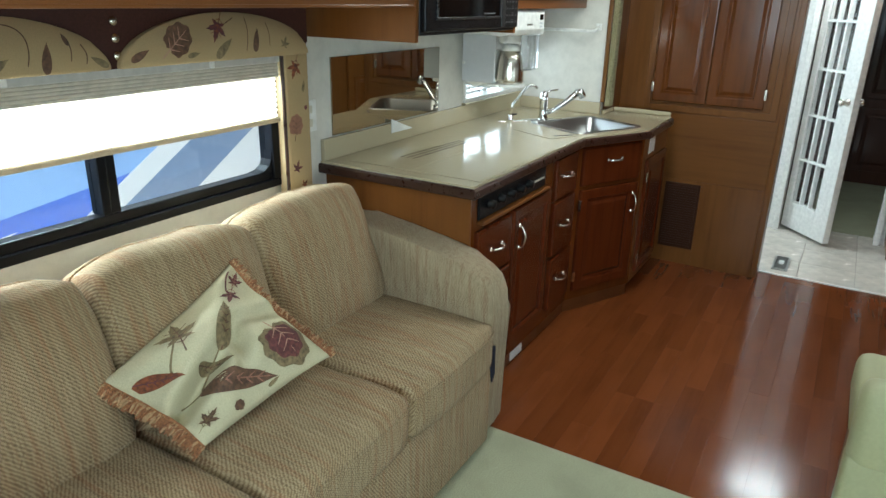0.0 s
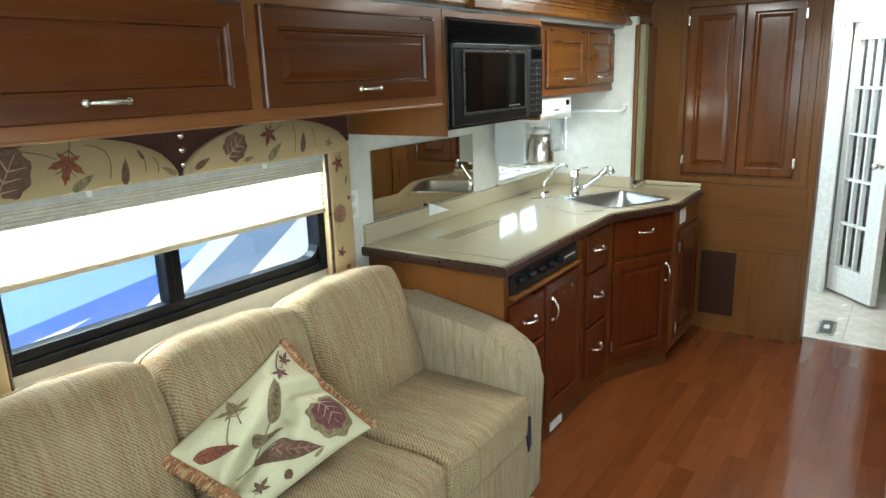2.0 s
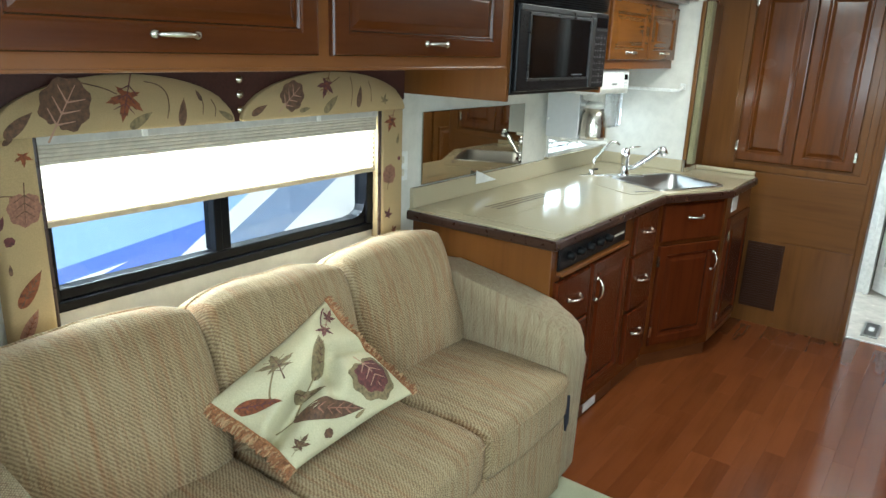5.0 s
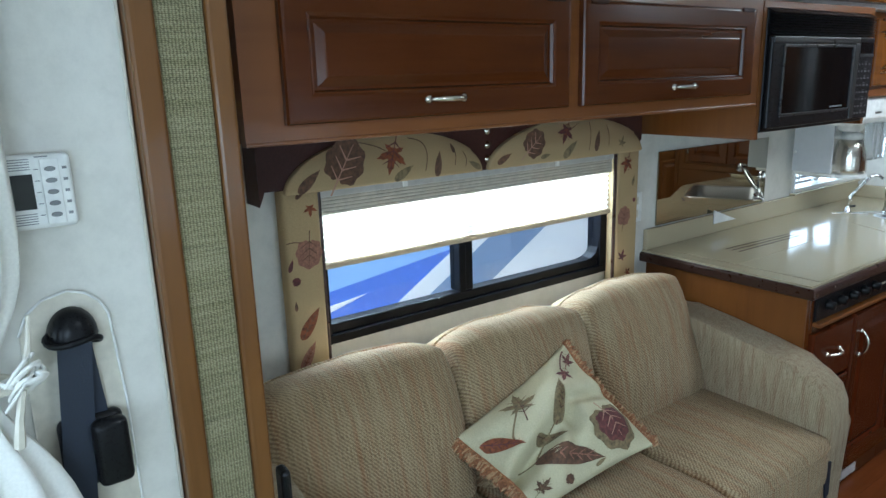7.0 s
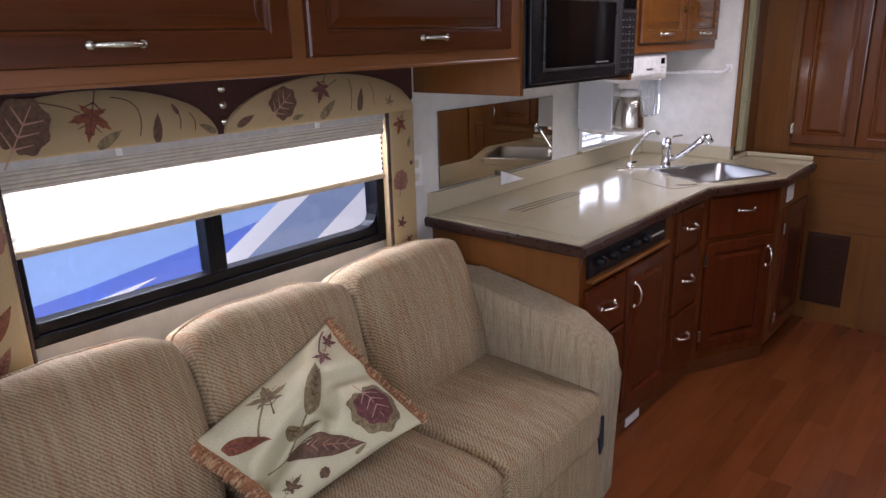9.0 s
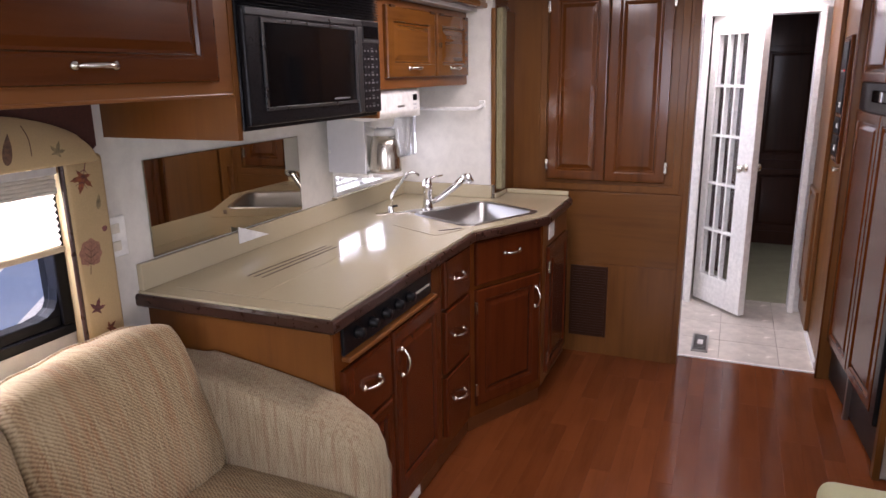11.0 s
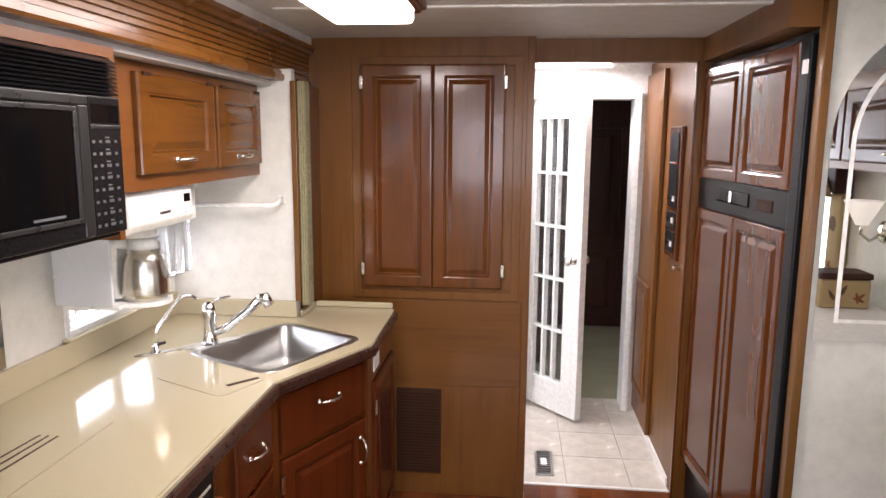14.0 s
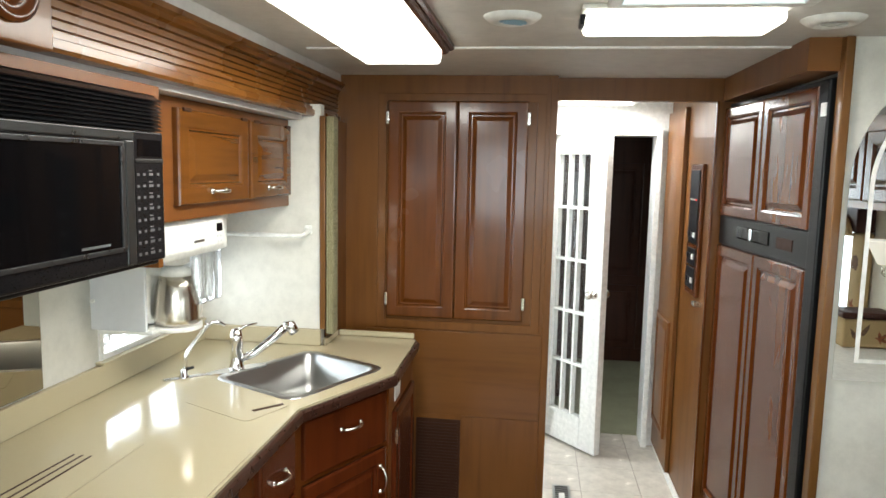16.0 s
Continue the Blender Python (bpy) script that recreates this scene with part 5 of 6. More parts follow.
def welt(at, level, m, axis, n=26):
    """A piped seam round the cushion at one level of axis x or z."""
    ring = [(-1 + 2 * k / n, -1) for k in range(n)] + [(1, -1 + 2 * k / n) for k in range(n)] + [(1 - 2 * k / n, 1) for k in range(n)] + [(-1, 1 - 2 * k / n) for k in range(n + 1)]
    pts = []
    for a, b in ring:
        p = (level, a, b) if axis == "x" else (a, b, level)
        o = Vector(p).normalized()
        pts.append(m @ (at(*p) + o * 0.0015))
    return sweep(pts, 0.0034, 6)


SY = (-0.815, -0.272, 0.240, 0.752)
part("base", box(0.06, 0.79, -0.81, 0.75, 0.03, 0.33, 0.012), SOFA_SEAT, sofa)
part("front_panel", box(0.775, 0.822, -0.812, 0.752, 0.03, 0.335, 0.015, seg=3), SOFA, sofa, smooth=True)
for k in range(3):
    y0, y1 = SY[k], SY[k + 1]
    f = stuffed((0.565, y1 - y0 + 0.004, 0.175), (0.02, 0.01, 0.16), 0.55, k + 1.0, ripple=0.005)
    m_ = Matrix.Translation((0.562, (y0 + y1) / 2, 0.412))
    sc = part("seat_cushion", placed(cushion(f), m_), SOFA_SEAT, sofa, smooth=True)
    part("piping", welt(f, 0.62, m_, "z"), SOFA_SEAT, sc, smooth=True)
    f = stuffed((0.238, y1 - y0 + 0.004, 0.455), (0.24, 0.008, 0.04), 0.74, k + 5.0, 0.02, 0.008)
    m_ = pose(0.234, (y0 + y1) / 2, (0.660, 0.656, 0.664)[k], (0.8, -0.6, 1.2)[k], (-19, -18, -19)[k], 0)
    bc = part("back_cushion", placed(cushion(f), m_), SOFA, sofa, smooth=True)
    part("piping", welt(f, -0.2, m_, "x"), SOFA, bc, smooth=True)
part("back_frame", box(0.02, 0.12, -0.80, 0.74, 0.1, 0.76, 0.02), ARM, sofa)


def arm(y0, y1):
    """A sofa arm with a sloping rounded top."""
    ol = [(0.06, 0.03), (0.79, 0.03), (0.812, 0.08), (0.818, 0.50), (0.812, 0.575), (0.79, 0.625), (0.75, 0.655), (0.68, 0.680), (0.56, 0.705), (0.40, 0.730), (0.25, 0.750), (0.15, 0.752), (0.08, 0.73)]
    bm = prism([(x, z) for x, z in ol], y0, y1, axis="y")
    es = [e for e in bm.edges if abs(e.verts[0].co.y - e.verts[1].co.y) < 1e-6]
    bmesh.ops.bevel(bm, geom=es, offset=0.028, segments=4, profile=0.5, affect="EDGES")
    return bm


part("arm", arm(0.738, 0.885), ARM, sofa, smooth=True)
part("arm", arm(-0.945, -0.80), ARM, sofa, smooth=True)
for p_ in ((0.12, -0.75), (0.72, -0.75), (0.12, 0.70), (0.72, 0.70)):
    part("foot", box(p_[0], p_[0] + 0.05, p_[1], p_[1] + 0.05, 0.002, 0.04), BLACK, sofa)
part("release_strap", prism([(0.728, 0.415), (0.765, 0.40), (0.77, 0.29), (0.75, 0.265), (0.735, 0.33)], 0.820, 0.826, 0.002, "x"), WEBBING, sofa, "black webbing release strap")
part("belt_buckle", box(0.50, 0.54, -0.885, -0.865, 0.745, 0.865, 0.008), BLACK, sofa, "black seat-belt end")

# ---- leaf-print cushion ----
PC = [Vector(p) for p in ((0.345, -0.335, 0.652), (0.582, -0.268, 0.522), (0.598, 0.168, 0.560), (0.318, 0.096, 0.800))]  # l, b, r, t
pil = thing("throw_pillow", "cream leaf-print throw pillow with copper fringe on the sofa", "pillow", (0.45, -0.06, 0.5))
PN = ((PC[2] - PC[0]).cross(PC[3] - PC[1])).normalized()
if PN.x < 0:
    PN = -PN


def pil_at(s, t, lift=0.0, side=1):
    """s from the left edge (l-b) to the right (t-r), t from b-r upwards to l-t, both 0 to 1."""
    se, te = 0.5 + (s - 0.5) * (1 - 0.07 * (1 - (2 * t - 1) ** 2)), 0.5 + (t - 0.5) * (1 - 0.06 * (1 - (2 * s - 1) ** 2))
    p = (1 - se) * ((1 - te) * PC[1] + te * PC[0]) + se * ((1 - te) * PC[2] + te * PC[3])
    f = max(0.0, (1 - (2 * s - 1) ** 2)) * max(0.0, (1 - (2 * t - 1) ** 2))
    fold = -0.085 * math.exp(-((t - 0.42 - 0.35 * (s - 0.25)) / 0.085) ** 2) * math.exp(-((s - 0.22) / 0.26) ** 2)
    fold -= 0.050 * math.exp(-((s - 0.55 - 0.5 * (t - 0.45)) / 0.07) ** 2) * math.exp(-((t - 0.48) / 0.22) ** 2)
    fold -= 0.035 * math.exp(-((t - 0.56 + 0.35 * (s - 0.8)) / 0.06) ** 2) * math.exp(-((s - 0.85) / 0.2) ** 2)
    ridge = 0.026 * math.exp(-((t - 0.56 - 0.35 * (s - 0.25)) / 0.09) ** 2) * math.exp(-((s - 0.25) / 0.3) ** 2)
    rough_ = 0.010 * math.sin(13 * s - 9 * t) * s + 0.005 * math.sin(17 * t + 4 * s)
    edge = 0.010 * math.sin(7 * s + 2) * math.sin(5 * t + 1)
    shape = 0.105 * f ** 0.5 * (0.55 + 0.45 * f) + ((fold + ridge + rough_) * min(1.0, 3.0 * f ** 0.5) if side > 0 else 0)
    return p + PN * side * (shape + lift) + PN * (0.02 + edge * (1 - f))


pbm = bmesh.new()
NP = 64
for side in (1, -1):
    g = [[pbm.verts.new(pil_at(i / NP, k / NP, 0, side)) for k in range(NP + 1)] for i in range(NP + 1)]
    for i in range(NP):
        for k in range(NP):
            pbm.faces.new((g[i][k], g[i + 1][k], g[i + 1][k + 1], g[i][k + 1]))
bmesh.ops.remove_doubles(pbm, verts=pbm.verts, dist=1e-5)
part("cover", pbm, LINEN, pil, smooth=True)
ps = lambda s, t, l: pil_at(min(0.98, max(0.02, s)), min(0.98, max(0.02, t)), l)
for s_, t_, z_, tu_, k_, m_, v_ in (
        (0.905, 0.875, 0.085, 30, "maple", LEAF_PLUM, LEAF_ROSE), (0.800, 0.815, 0.100, 215, "maple", LEAF_PLUM, LEAF_ROSE),
        (0.35, 0.815, 0.165, 65, "maple", LEAF_OLIVE, LEAF_BROWN), (0.575, 0.655, 0.205, 48, "slim", LEAF_OLIVE, LEAF_BROWN),
        (0.40, 0.215, 0.240, -37, "slim", LEAF_BROWN, LEAF_ROSE), (0.10, 0.650, 0.150, -61, "slim", LEAF_RED, LEAF_PLUM),
        (0.36, 0.450, 0.110, -35, "slim", LEAF_OLIVE, LEAF_BROWN), (0.095, 0.140, 0.095, 20, "maple", LEAF_BROWN, LEAF_OLIVE),
        (0.29, 0.065, 0.050, 60, "round", LEAF_BROWN, None), (0.55, 0.06, 0.045, 10, "slim", LEAF_OLIVE, None)):
    leaf(pil, ps, s_, t_, z_, tu_, k_, m_, 0.0042, v_)
leaf(pil, ps, 0.765, 0.29, 0.245, -88, "round", LEAF_OLIVE, 0.0030)
leaf(pil, ps, 0.765, 0.29, 0.180, -88, "round", LEAF_PLUM, 0.0045, LEAF_PALE)
stem(pil, ps, [(0.80 + 0.13 * k / 8, 0.86 + 0.10 * math.sin(1.5 * k / 8)) for k in range(9)], LEAF_PLUM, 0.006)
stem(pil, ps, [(0.30 - 0.16 * math.sin(1.5 * k / 9), 0.80 - 0.24 * k / 9) for k in range(10)], LEAF_OLIVE, 0.006)
stem(pil, ps, [(0.46 - 0.22 * k / 8, 0.54 - 0.16 * k / 8) for k in range(9)], LEAF_OLIVE, 0.006)
stem(pil, ps, [(0.24 - 0.14 * k / 6, 0.36 + 0.02 * k / 6) for k in range(7)], LEAF_OLIVE, 0.006)
rnd = random.Random(5)
fb, fb_tan = bmesh.new(), bmesh.new()
for s in (0.0, 1.0):
    out = (PC[0] - PC[3]).normalized() if s == 0 else (PC[3] - PC[0]).normalized()
    for k in range(260):
        t = k / 259
        p = pil_at(s, t)
        d = (out + 0.35 * PN * rnd.uniform(-1, 1) + 0.4 * (PC[0] - PC[1]).normalized() * rnd.uniform(-1, 1)).normalized()
        L = rnd.uniform(0.016, 0.034) if s == 0 else rnd.uniform(0.014, 0.027)
        sweep([p - d * 0.004, p + d * L * 0.5 + PN * 0.004, p + d * L - PN * rnd.uniform(0, 0.01)], [0.0042, 0.0044, 0.0022], 4, fb if k % 3 else fb_tan)
part("fringe", fb, FRINGE, pil, "copper looped fringe", kind="stuff")
part("fringe", fb_tan, FRINGE_TAN, pil, "tan looped fringe", kind="stuff")
for s in (0, 1):
    part("braid", sweep([pil_at(s, k / 20) for k in range(21)], 0.006, 8), FRINGE, pil, smooth=True)

# ---- driver's side wall ----
WX = 0.525
structure("trim", box(WX, WX + 0.005, -1.0675, -1.0625, 0, TOP - 0.002, 0.0015), CREAM, "cream bead beside the oak trim", "trim")
th = thing("thermostat", "white wall thermostat with dark display and buttons", "thermostat", (WX, -1.2, 1.40))
part("case", box(WX, WX + 0.026, -1.246, -1.160, 1.394, 1.501, 0.007, seg=3), WHITE, th)
part("raised_cover", box(WX + 0.026, WX + 0.030, -1.200, -1.176, 1.400, 1.495, 0.0012), WHITE, th)
part("display", box(WX + 0.026, WX + 0.0275, -1.238, -1.211, 1.424, 1.474), plain("dark_display", (0.022, 0.024, 0.024), 0.2), th)
part("badge", box(WX + 0.026, WX + 0.0268, -1.205, -1.188, 1.4965, 1.4985), GREY_KEY, th)
for k in range(5):
    z = 1.414 + 0.0165 * k
    part("button", prism([(-1.188 + 0.0075 * math.cos(a), z + 0.0036 * math.sin(a)) for a in [math.pi * i / 8 for i in range(16)]], WX + 0.030, WX + 0.033, 0.0008, "x"), GREY_KEY, th, "grey oval button")
    part("print_bar", box(WX + 0.026, WX + 0.0268, -1.172, -1.166, z - 0.002, z + 0.002), GREY_KEY, th)
    part("print_bar", box(WX + 0.026, WX + 0.0268, -1.208, -1.202, z - 0.0005, z + 0.0008), GREY_KEY, th)
for k in range(5):
    part("slot", box(WX + 0.026, WX + 0.0266, -1.240, -1.212, 1.480 + 0.0036 * k, 1.4812 + 0.0036 * k), GREY_KEY, th)
    part("slot", box(WX + 0.026, WX + 0.0266, -1.240, -1.212, 1.402 + 0.0036 * k, 1.4032 + 0.0036 * k), GREY_KEY, th)

belt = thing("seat_belt", "navy seat belt with black retractor on a cream wall plate", "seat belt", (WX, -1.2, 1.0))
bo = [(-1.266, 0.70), (-1.128, 0.70), (-1.130, 1.10), (-1.138, 1.245), (-1.148, 1.268), (-1.166, 1.284), (-1.190, 1.292), (-1.225, 1.284), (-1.248, 1.266), (-1.262, 1.235)]
part("wall_plate", prism(bo, WX, WX + 0.006, 0.002, "x"), CREAM, belt)
part("wall_plate_rim", sweep([(WX + 0.006, y, z) for y, z in bo], 0.002, 6), WHITE, belt, smooth=True)
ac = bmesh.new()
rings_a = []
for k in range(9):
    g = math.pi / 2 * k / 8
    w, o = math.cos(g) ** 0.7, 0.036 * math.sin(g)
    rings_a.append([ac.verts.new((WX + 0.008 + o, -1.192 + 0.036 * w * math.cos(i * math.pi / 12), 1.222 + (0.046 * w * math.sin(i * math.pi / 12) if i <= 12 else 0.012 * w * math.sin(i * math.pi / 12)))) for i in range(24)])
for a, b in zip(rings_a, rings_a[1:]):
    for i in range(24):
        ac.faces.new((a[i], a[(i + 1) % 24], b[(i + 1) % 24], b[i]))
part("anchor_cover", ac, BLACK, belt, "black domed anchor cover", smooth=True)
part("guide", sweep([(WX + 0.026 + 0.020 * math.sin(a), -1.194 + 0.037 * math.cos(a), 1.220 + 0.006 * math.sin(2 * a) - 0.006 * math.cos(a)) for a in [math.pi * 2 * k / 24 for k in range(25)]], 0.005, 8), BLACK, belt, smooth=True)
part("webbing", prism([(-1.262, 0.72), (-1.214, 0.72), (-1.196, 0.97), (-1.170, 1.215), (-1.218, 1.220), (-1.241, 0.97)], WX + 0.034, WX + 0.0365, 0.0008, "x"), WEBBING, belt)
part("webbing", prism([(-1.200, 1.07), (-1.160, 1.07), (-1.170, 1.215), (-1.205, 1.215)], WX + 0.018, WX + 0.0205, 0.0008, "x"), WEBBING, belt)
part("retractor", box(WX + 0.004, WX + 0.030, -1.236, -1.142, 0.972, 1.092, 0.012, seg=3), BLACK, belt, smooth=True)
part("retractor_cap", box(WX + 0.028, WX + 0.058, -1.193, -1.140, 0.976, 1.088, 0.012, seg=3), BLACK, belt, smooth=True)
part("buckle_tongue", box(WX + 0.037, WX + 0.043, -1.252, -1.200, 0.885, 0.915, 0.003), CHROME, belt)

cur = thing("curtain", "white gathered windshield curtain tied with cord", "curtain", (WX + 0.06, -1.31, 0.3))
cb = bmesh.new()
NU, prev = 60, None
for k in range(49):
    z = 0.3 + 1.65 * k / 48
    pinch = 1 - 0.62 * math.exp(-((z - 1.19) / 0.10) ** 2)
    spread = (0.085 + 0.13 * max(0, 1.12 - z)) * pinch
    row = []
    for i in range(NU):
        a = 2 * math.pi * i / NU
        r = spread * (1 + 0.22 * math.cos(9 * a + 1.5 * math.sin(3 * z)))
        row.append(cb.verts.new((WX + 0.075 + 0.55 * r * math.cos(a), -1.345 + r * math.sin(a) + 0.02 * max(0, 1.2 - z), z)))
    if prev:
        for i in range(NU):
            cb.faces.new((prev[i], prev[(i + 1) % NU], row[(i + 1) % NU], row[i]))
    prev = row
part("cloth", cb, CURTAIN, cur, smooth=True)
part("tie_cord", sweep([(WX + 0.075 + 0.040 * math.cos(a), -1.335 + 0.064 * math.sin(a), 1.19 + 0.004 * math.sin(3 * a)) for a in [k * 0.3 for k in range(22)]], 0.006, 8), CREAM, cur, smooth=True)
rt = random.Random(8)
for k in range(7):
    a0, tilt_ = rt.uniform(0, 6.28), rt.uniform(-0.6, 0.6)
    loop = [(WX + 0.098 + 0.012 * math.cos(a + a0) * math.cos(tilt_), -1.268 + 0.020 * math.sin(a + a0) + 0.006 * (k % 3 - 1), 1.200 + 0.026 * math.cos(a) * math.sin(a0) + 0.004 * k - 0.012) for a in [i * 0.42 for i in range(15)]]
    part("tie_loop", sweep(loop, 0.0055, 6, flat=0.5), CURTAIN, cur, "crumpled white tie loop", smooth=True)
part("tie_end", sweep([(WX + 0.10, -1.266, 1.215), (WX + 0.095, -1.256, 1.25), (WX + 0.09, -1.250, 1.29)], [0.005, 0.004, 0.003], 6), CREAM, cur)
part("tie_end", sweep([(WX + 0.105, -1.272, 1.19), (WX + 0.11, -1.282, 1.15), (WX + 0.11, -1.288, 1.11)], [0.005, 0.006, 0.008], 6), CREAM, cur)

# ---- ceiling ----
l1 = thing("ceiling_light", "long fluorescent ceiling light in an oak frame", "ceiling light", (0.90, 1.75, TOP))
LX0, LX1, LY0, LY1 = 0.735, 1.058, 1.19, 2.31
pfr = [(0, 0.0), (0, -0.012), (0.006, -0.020), (0.012, -0.018), (0.018, -0.030), (0.026, -0.034), (0.032, -0.028), (0.034, 0.0)]
fb_ = bmesh.new()
rr = []
for s, dz in pfr:
    rr.append([fb_.verts.new(p) for p in ((LX0 + s, LY0 + s, TOP + dz), (LX1 - s, LY0 + s, TOP + dz), (LX1 - s, LY1 - s, TOP + dz), (LX0 + s, LY1 - s, TOP + dz))])
for a, b in zip(rr, rr[1:]):
    for i in range(4):
        fb_.faces.new((a[i], a[(i + 1) % 4], b[(i + 1) % 4], b[i]))
part("frame", fb_, CHERRY_Y, l1, "dark oak moulded frame")
part("diffuser", box(LX0 + 0.035, LX1 - 0.035, LY0 + 0.035, LY1 - 0.035, TOP - 0.068, TOP - 0.004, 0.016, seg=3), DIFFUSER, l1, "lit prismatic diffuser")


def small_light(y0, y1):
    l = thing("ceiling_light", "small lit rectangular ceiling light", "ceiling light", (1.67, (y0 + y1) / 2, TOP), group="small ceiling lights")
    part("base", box(1.43, 1.91, y0 - 0.01, y1 + 0.01, TOP - 0.012, TOP, 0.003), WHITE, l)
    part("diffuser", box(1.44, 1.90, y0, y1, TOP - 0.045, TOP - 0.012, 0.014, seg=3), DIFFUSER, l, "lit diffuser")
    part("end_cap", box(1.428, 1.442, y0 + 0.05, y1 - 0.05, TOP - 0.035, TOP - 0.01, 0.003), RUBBER, l)
    return l


small_light(1.775, 1.95)
small_light(-0.71, -0.50)
fan = thing("roof_vent", "white framed roof vent with translucent lid", "roof vent", (1.7, 1.46, TOP))
part("frame", (lambda b: (box(1.48, 1.92, 1.25, 1.28, TOP - 0.03, TOP, 0.004, b), box(1.48, 1.92, 1.66, 1.69, TOP - 0.03, TOP, 0.004, b), box(1.48, 1.51, 1.28, 1.66, TOP - 0.03, TOP, 0.004, b), box(1.89, 1.92, 1.28, 1.66, TOP - 0.03, TOP, 0.004, b))[-1])(bmesh.new()), WHITE, fan)
part("lid", box(1.51, 1.89, 1.28, 1.66, TOP - 0.012, TOP - 0.004), lit("daylit_lid", (0.75, 0.88, 1.0), 2.0), fan, "daylit translucent lid")
for cx, cy, nm in ((1.258, 1.90, "round blue-tinged ceiling air outlet"), (2.065, 1.955, "round white ceiling air outlet")):
    v = thing("ceiling_vent", nm, "vent", (cx, cy, TOP), group="ceiling air outlets")
    part("rim", lathe([(0.040, -0.010), (0.046, -0.018), (0.060, -0.014), (0.075, -0.003), (0.076, 0.0)], (cx, cy, TOP), 32), WHITE, v, smooth=True)
    for k in range(5):
        w = math.sqrt(max(0, 0.04 ** 2 - (0.015 * (k - 2)) ** 2))
        part("slat", placed(box(-w, w, -0.006, 0.006, -0.001, 0.001), pose(cx, cy + 0.015 * (k - 2), TOP - 0.012, 35, 0, 25)), WHITE if cx > 2 else plain("blue_grey", (0.30, 0.45, 0.55), 0.4), v)
sk = thing("hall_skylight", "bright skylight over the hall", "skylight", (1.64, 3.86, TOP))
part("frame", (lambda b: (box(1.42, 1.86, 3.70, 3.73, TOP - 0.03, TOP, 0.004, b), box(1.42, 1.86, 3.99, 4.02, TOP - 0.03, TOP, 0.004, b), box(1.42, 1.45, 3.73, 3.99, TOP - 0.03, TOP, 0.004, b), box(1.83, 1.86, 3.73, 3.99, TOP - 0.03, TOP, 0.004, b))[-1])(bmesh.new()), WHITE, sk)
part("lens", box(1.45, 1.83, 3.73, 3.99, TOP - 0.02, TOP - 0.012), SKYLIGHT, sk, "daylit acrylic dome")

# ---- dinette side, seen in the mirror ----
booth = thing("dinette_booth", "sage vinyl dinette booth with rounded backrest", "bench", (2.35, 1.0, 0))
part("backrest", box(1.885, 2.93, 0.88, 1.0, 0.26, 0.53, 0.045, seg=5), VINYL, booth, smooth=True)
part("back_panel", box(1.885, 2.93, 0.885, 0.99, 0.0, 0.30, 0.02, seg=3), VINYL, booth, smooth=True)
part("seat", box(1.885, 2.93, 1.0, 1.36, 0.28, 0.44, 0.04, seg=4), VINYL, booth, smooth=True)
part("seat_box", box(1.91, 2.93, 1.0, 1.33, 0.0, 0.28), BULK, booth)
tab = thing("side_cabinet", "low oak cabinet with a white top against the dinette wall", "cabinet", (2.77, 1.35, 0))
part("body", box(2.48, 2.948, 1.38, 1.66, 0.0, 0.855), BULK, tab)
part("top", box(2.37, 2.948, 1.04, 1.72, 0.857, 0.885, 0.006), WHITE_PAINT, tab, "glossy white top")
part("end_panel", box(2.66, 2.948, 1.045, 1.065, 0.535, 0.855), BULK, tab)
rc = thing("overhead_cabinet", "cherry overhead cabinets above the dinette", "cabinet", (2.75, 0.4, 1.48))
part("body", box(2.62, 2.948, -0.85, 2.18, 1.50, 1.86), CARCASS_Y, rc)
for k in range(4):
    door(rc, LEFTM(2.62, -0.84 + 0.755 * (k + 1), 1.53), 0.745, 0.27, 0.06, CHERRY_Y, 0.018, handle=(0.37, 0.035, False))
v2 = thing("window_valance", "leaf-print valance over the dinette window", "valance", (2.9, 0.05, 1.3))
part("board", box(2.86, 2.945, -0.72, 0.82, 1.36, 1.50, 0.006), BROWN_VALANCE, v2)
for y0, y1 in ((-0.70, 0.04), (0.06, 0.80)):
    part("padded_arch", prism(dome(y0, y1, 1.34, 1.48), 2.835, 2.86, 0.006, "x"), VALANCE_CLOTH, v2, smooth=True)
for y0, y1 in ((-0.73, -0.61), (0.71, 0.83)):
    part("padded_leg", box(2.89, 2.945, y0, y1, 0.80, 1.36, 0.014, seg=3), VALANCE_CLOTH, v2, smooth=True)
leg2 = lambda s, t, l: (2.889 - l, s, t)
for s, t, z_, tu, kd, mt in ((0.77, 1.20, 0.05, 80, "round", LEAF_BROWN), (0.765, 1.0, 0.04, 60, "maple", LEAF_RED), (-0.67, 1.1, 0.05, 80, "round", LEAF_BROWN)):
    leaf(v2, leg2, s, t, z_, tu, kd, mt)
w3 = thing("window_3", "black-framed dinette window", "window", (XR, 0.05, 0.85), kind="structure")
part("window_frame", (lambda b: (box(XR - 0.015, XR + 0.05, -0.60, 0.70, 0.85, 0.88, 0.003, b), box(XR - 0.015, XR + 0.05, -0.60, 0.70, 1.35, 1.38, 0.003, b), box(XR - 0.015, XR + 0.05, -0.60, -0.57, 0.88, 1.35, 0.003, b), box(XR - 0.015, XR + 0.05, 0.67, 0.70, 0.88, 1.35, 0.003, b))[-1])(bmesh.new()), RUBBER, w3)
part("mullion", box(XR - 0.008, XR + 0.045, 0.03, 0.06, 0.88, 1.35, 0.003), RUBBER, w3)
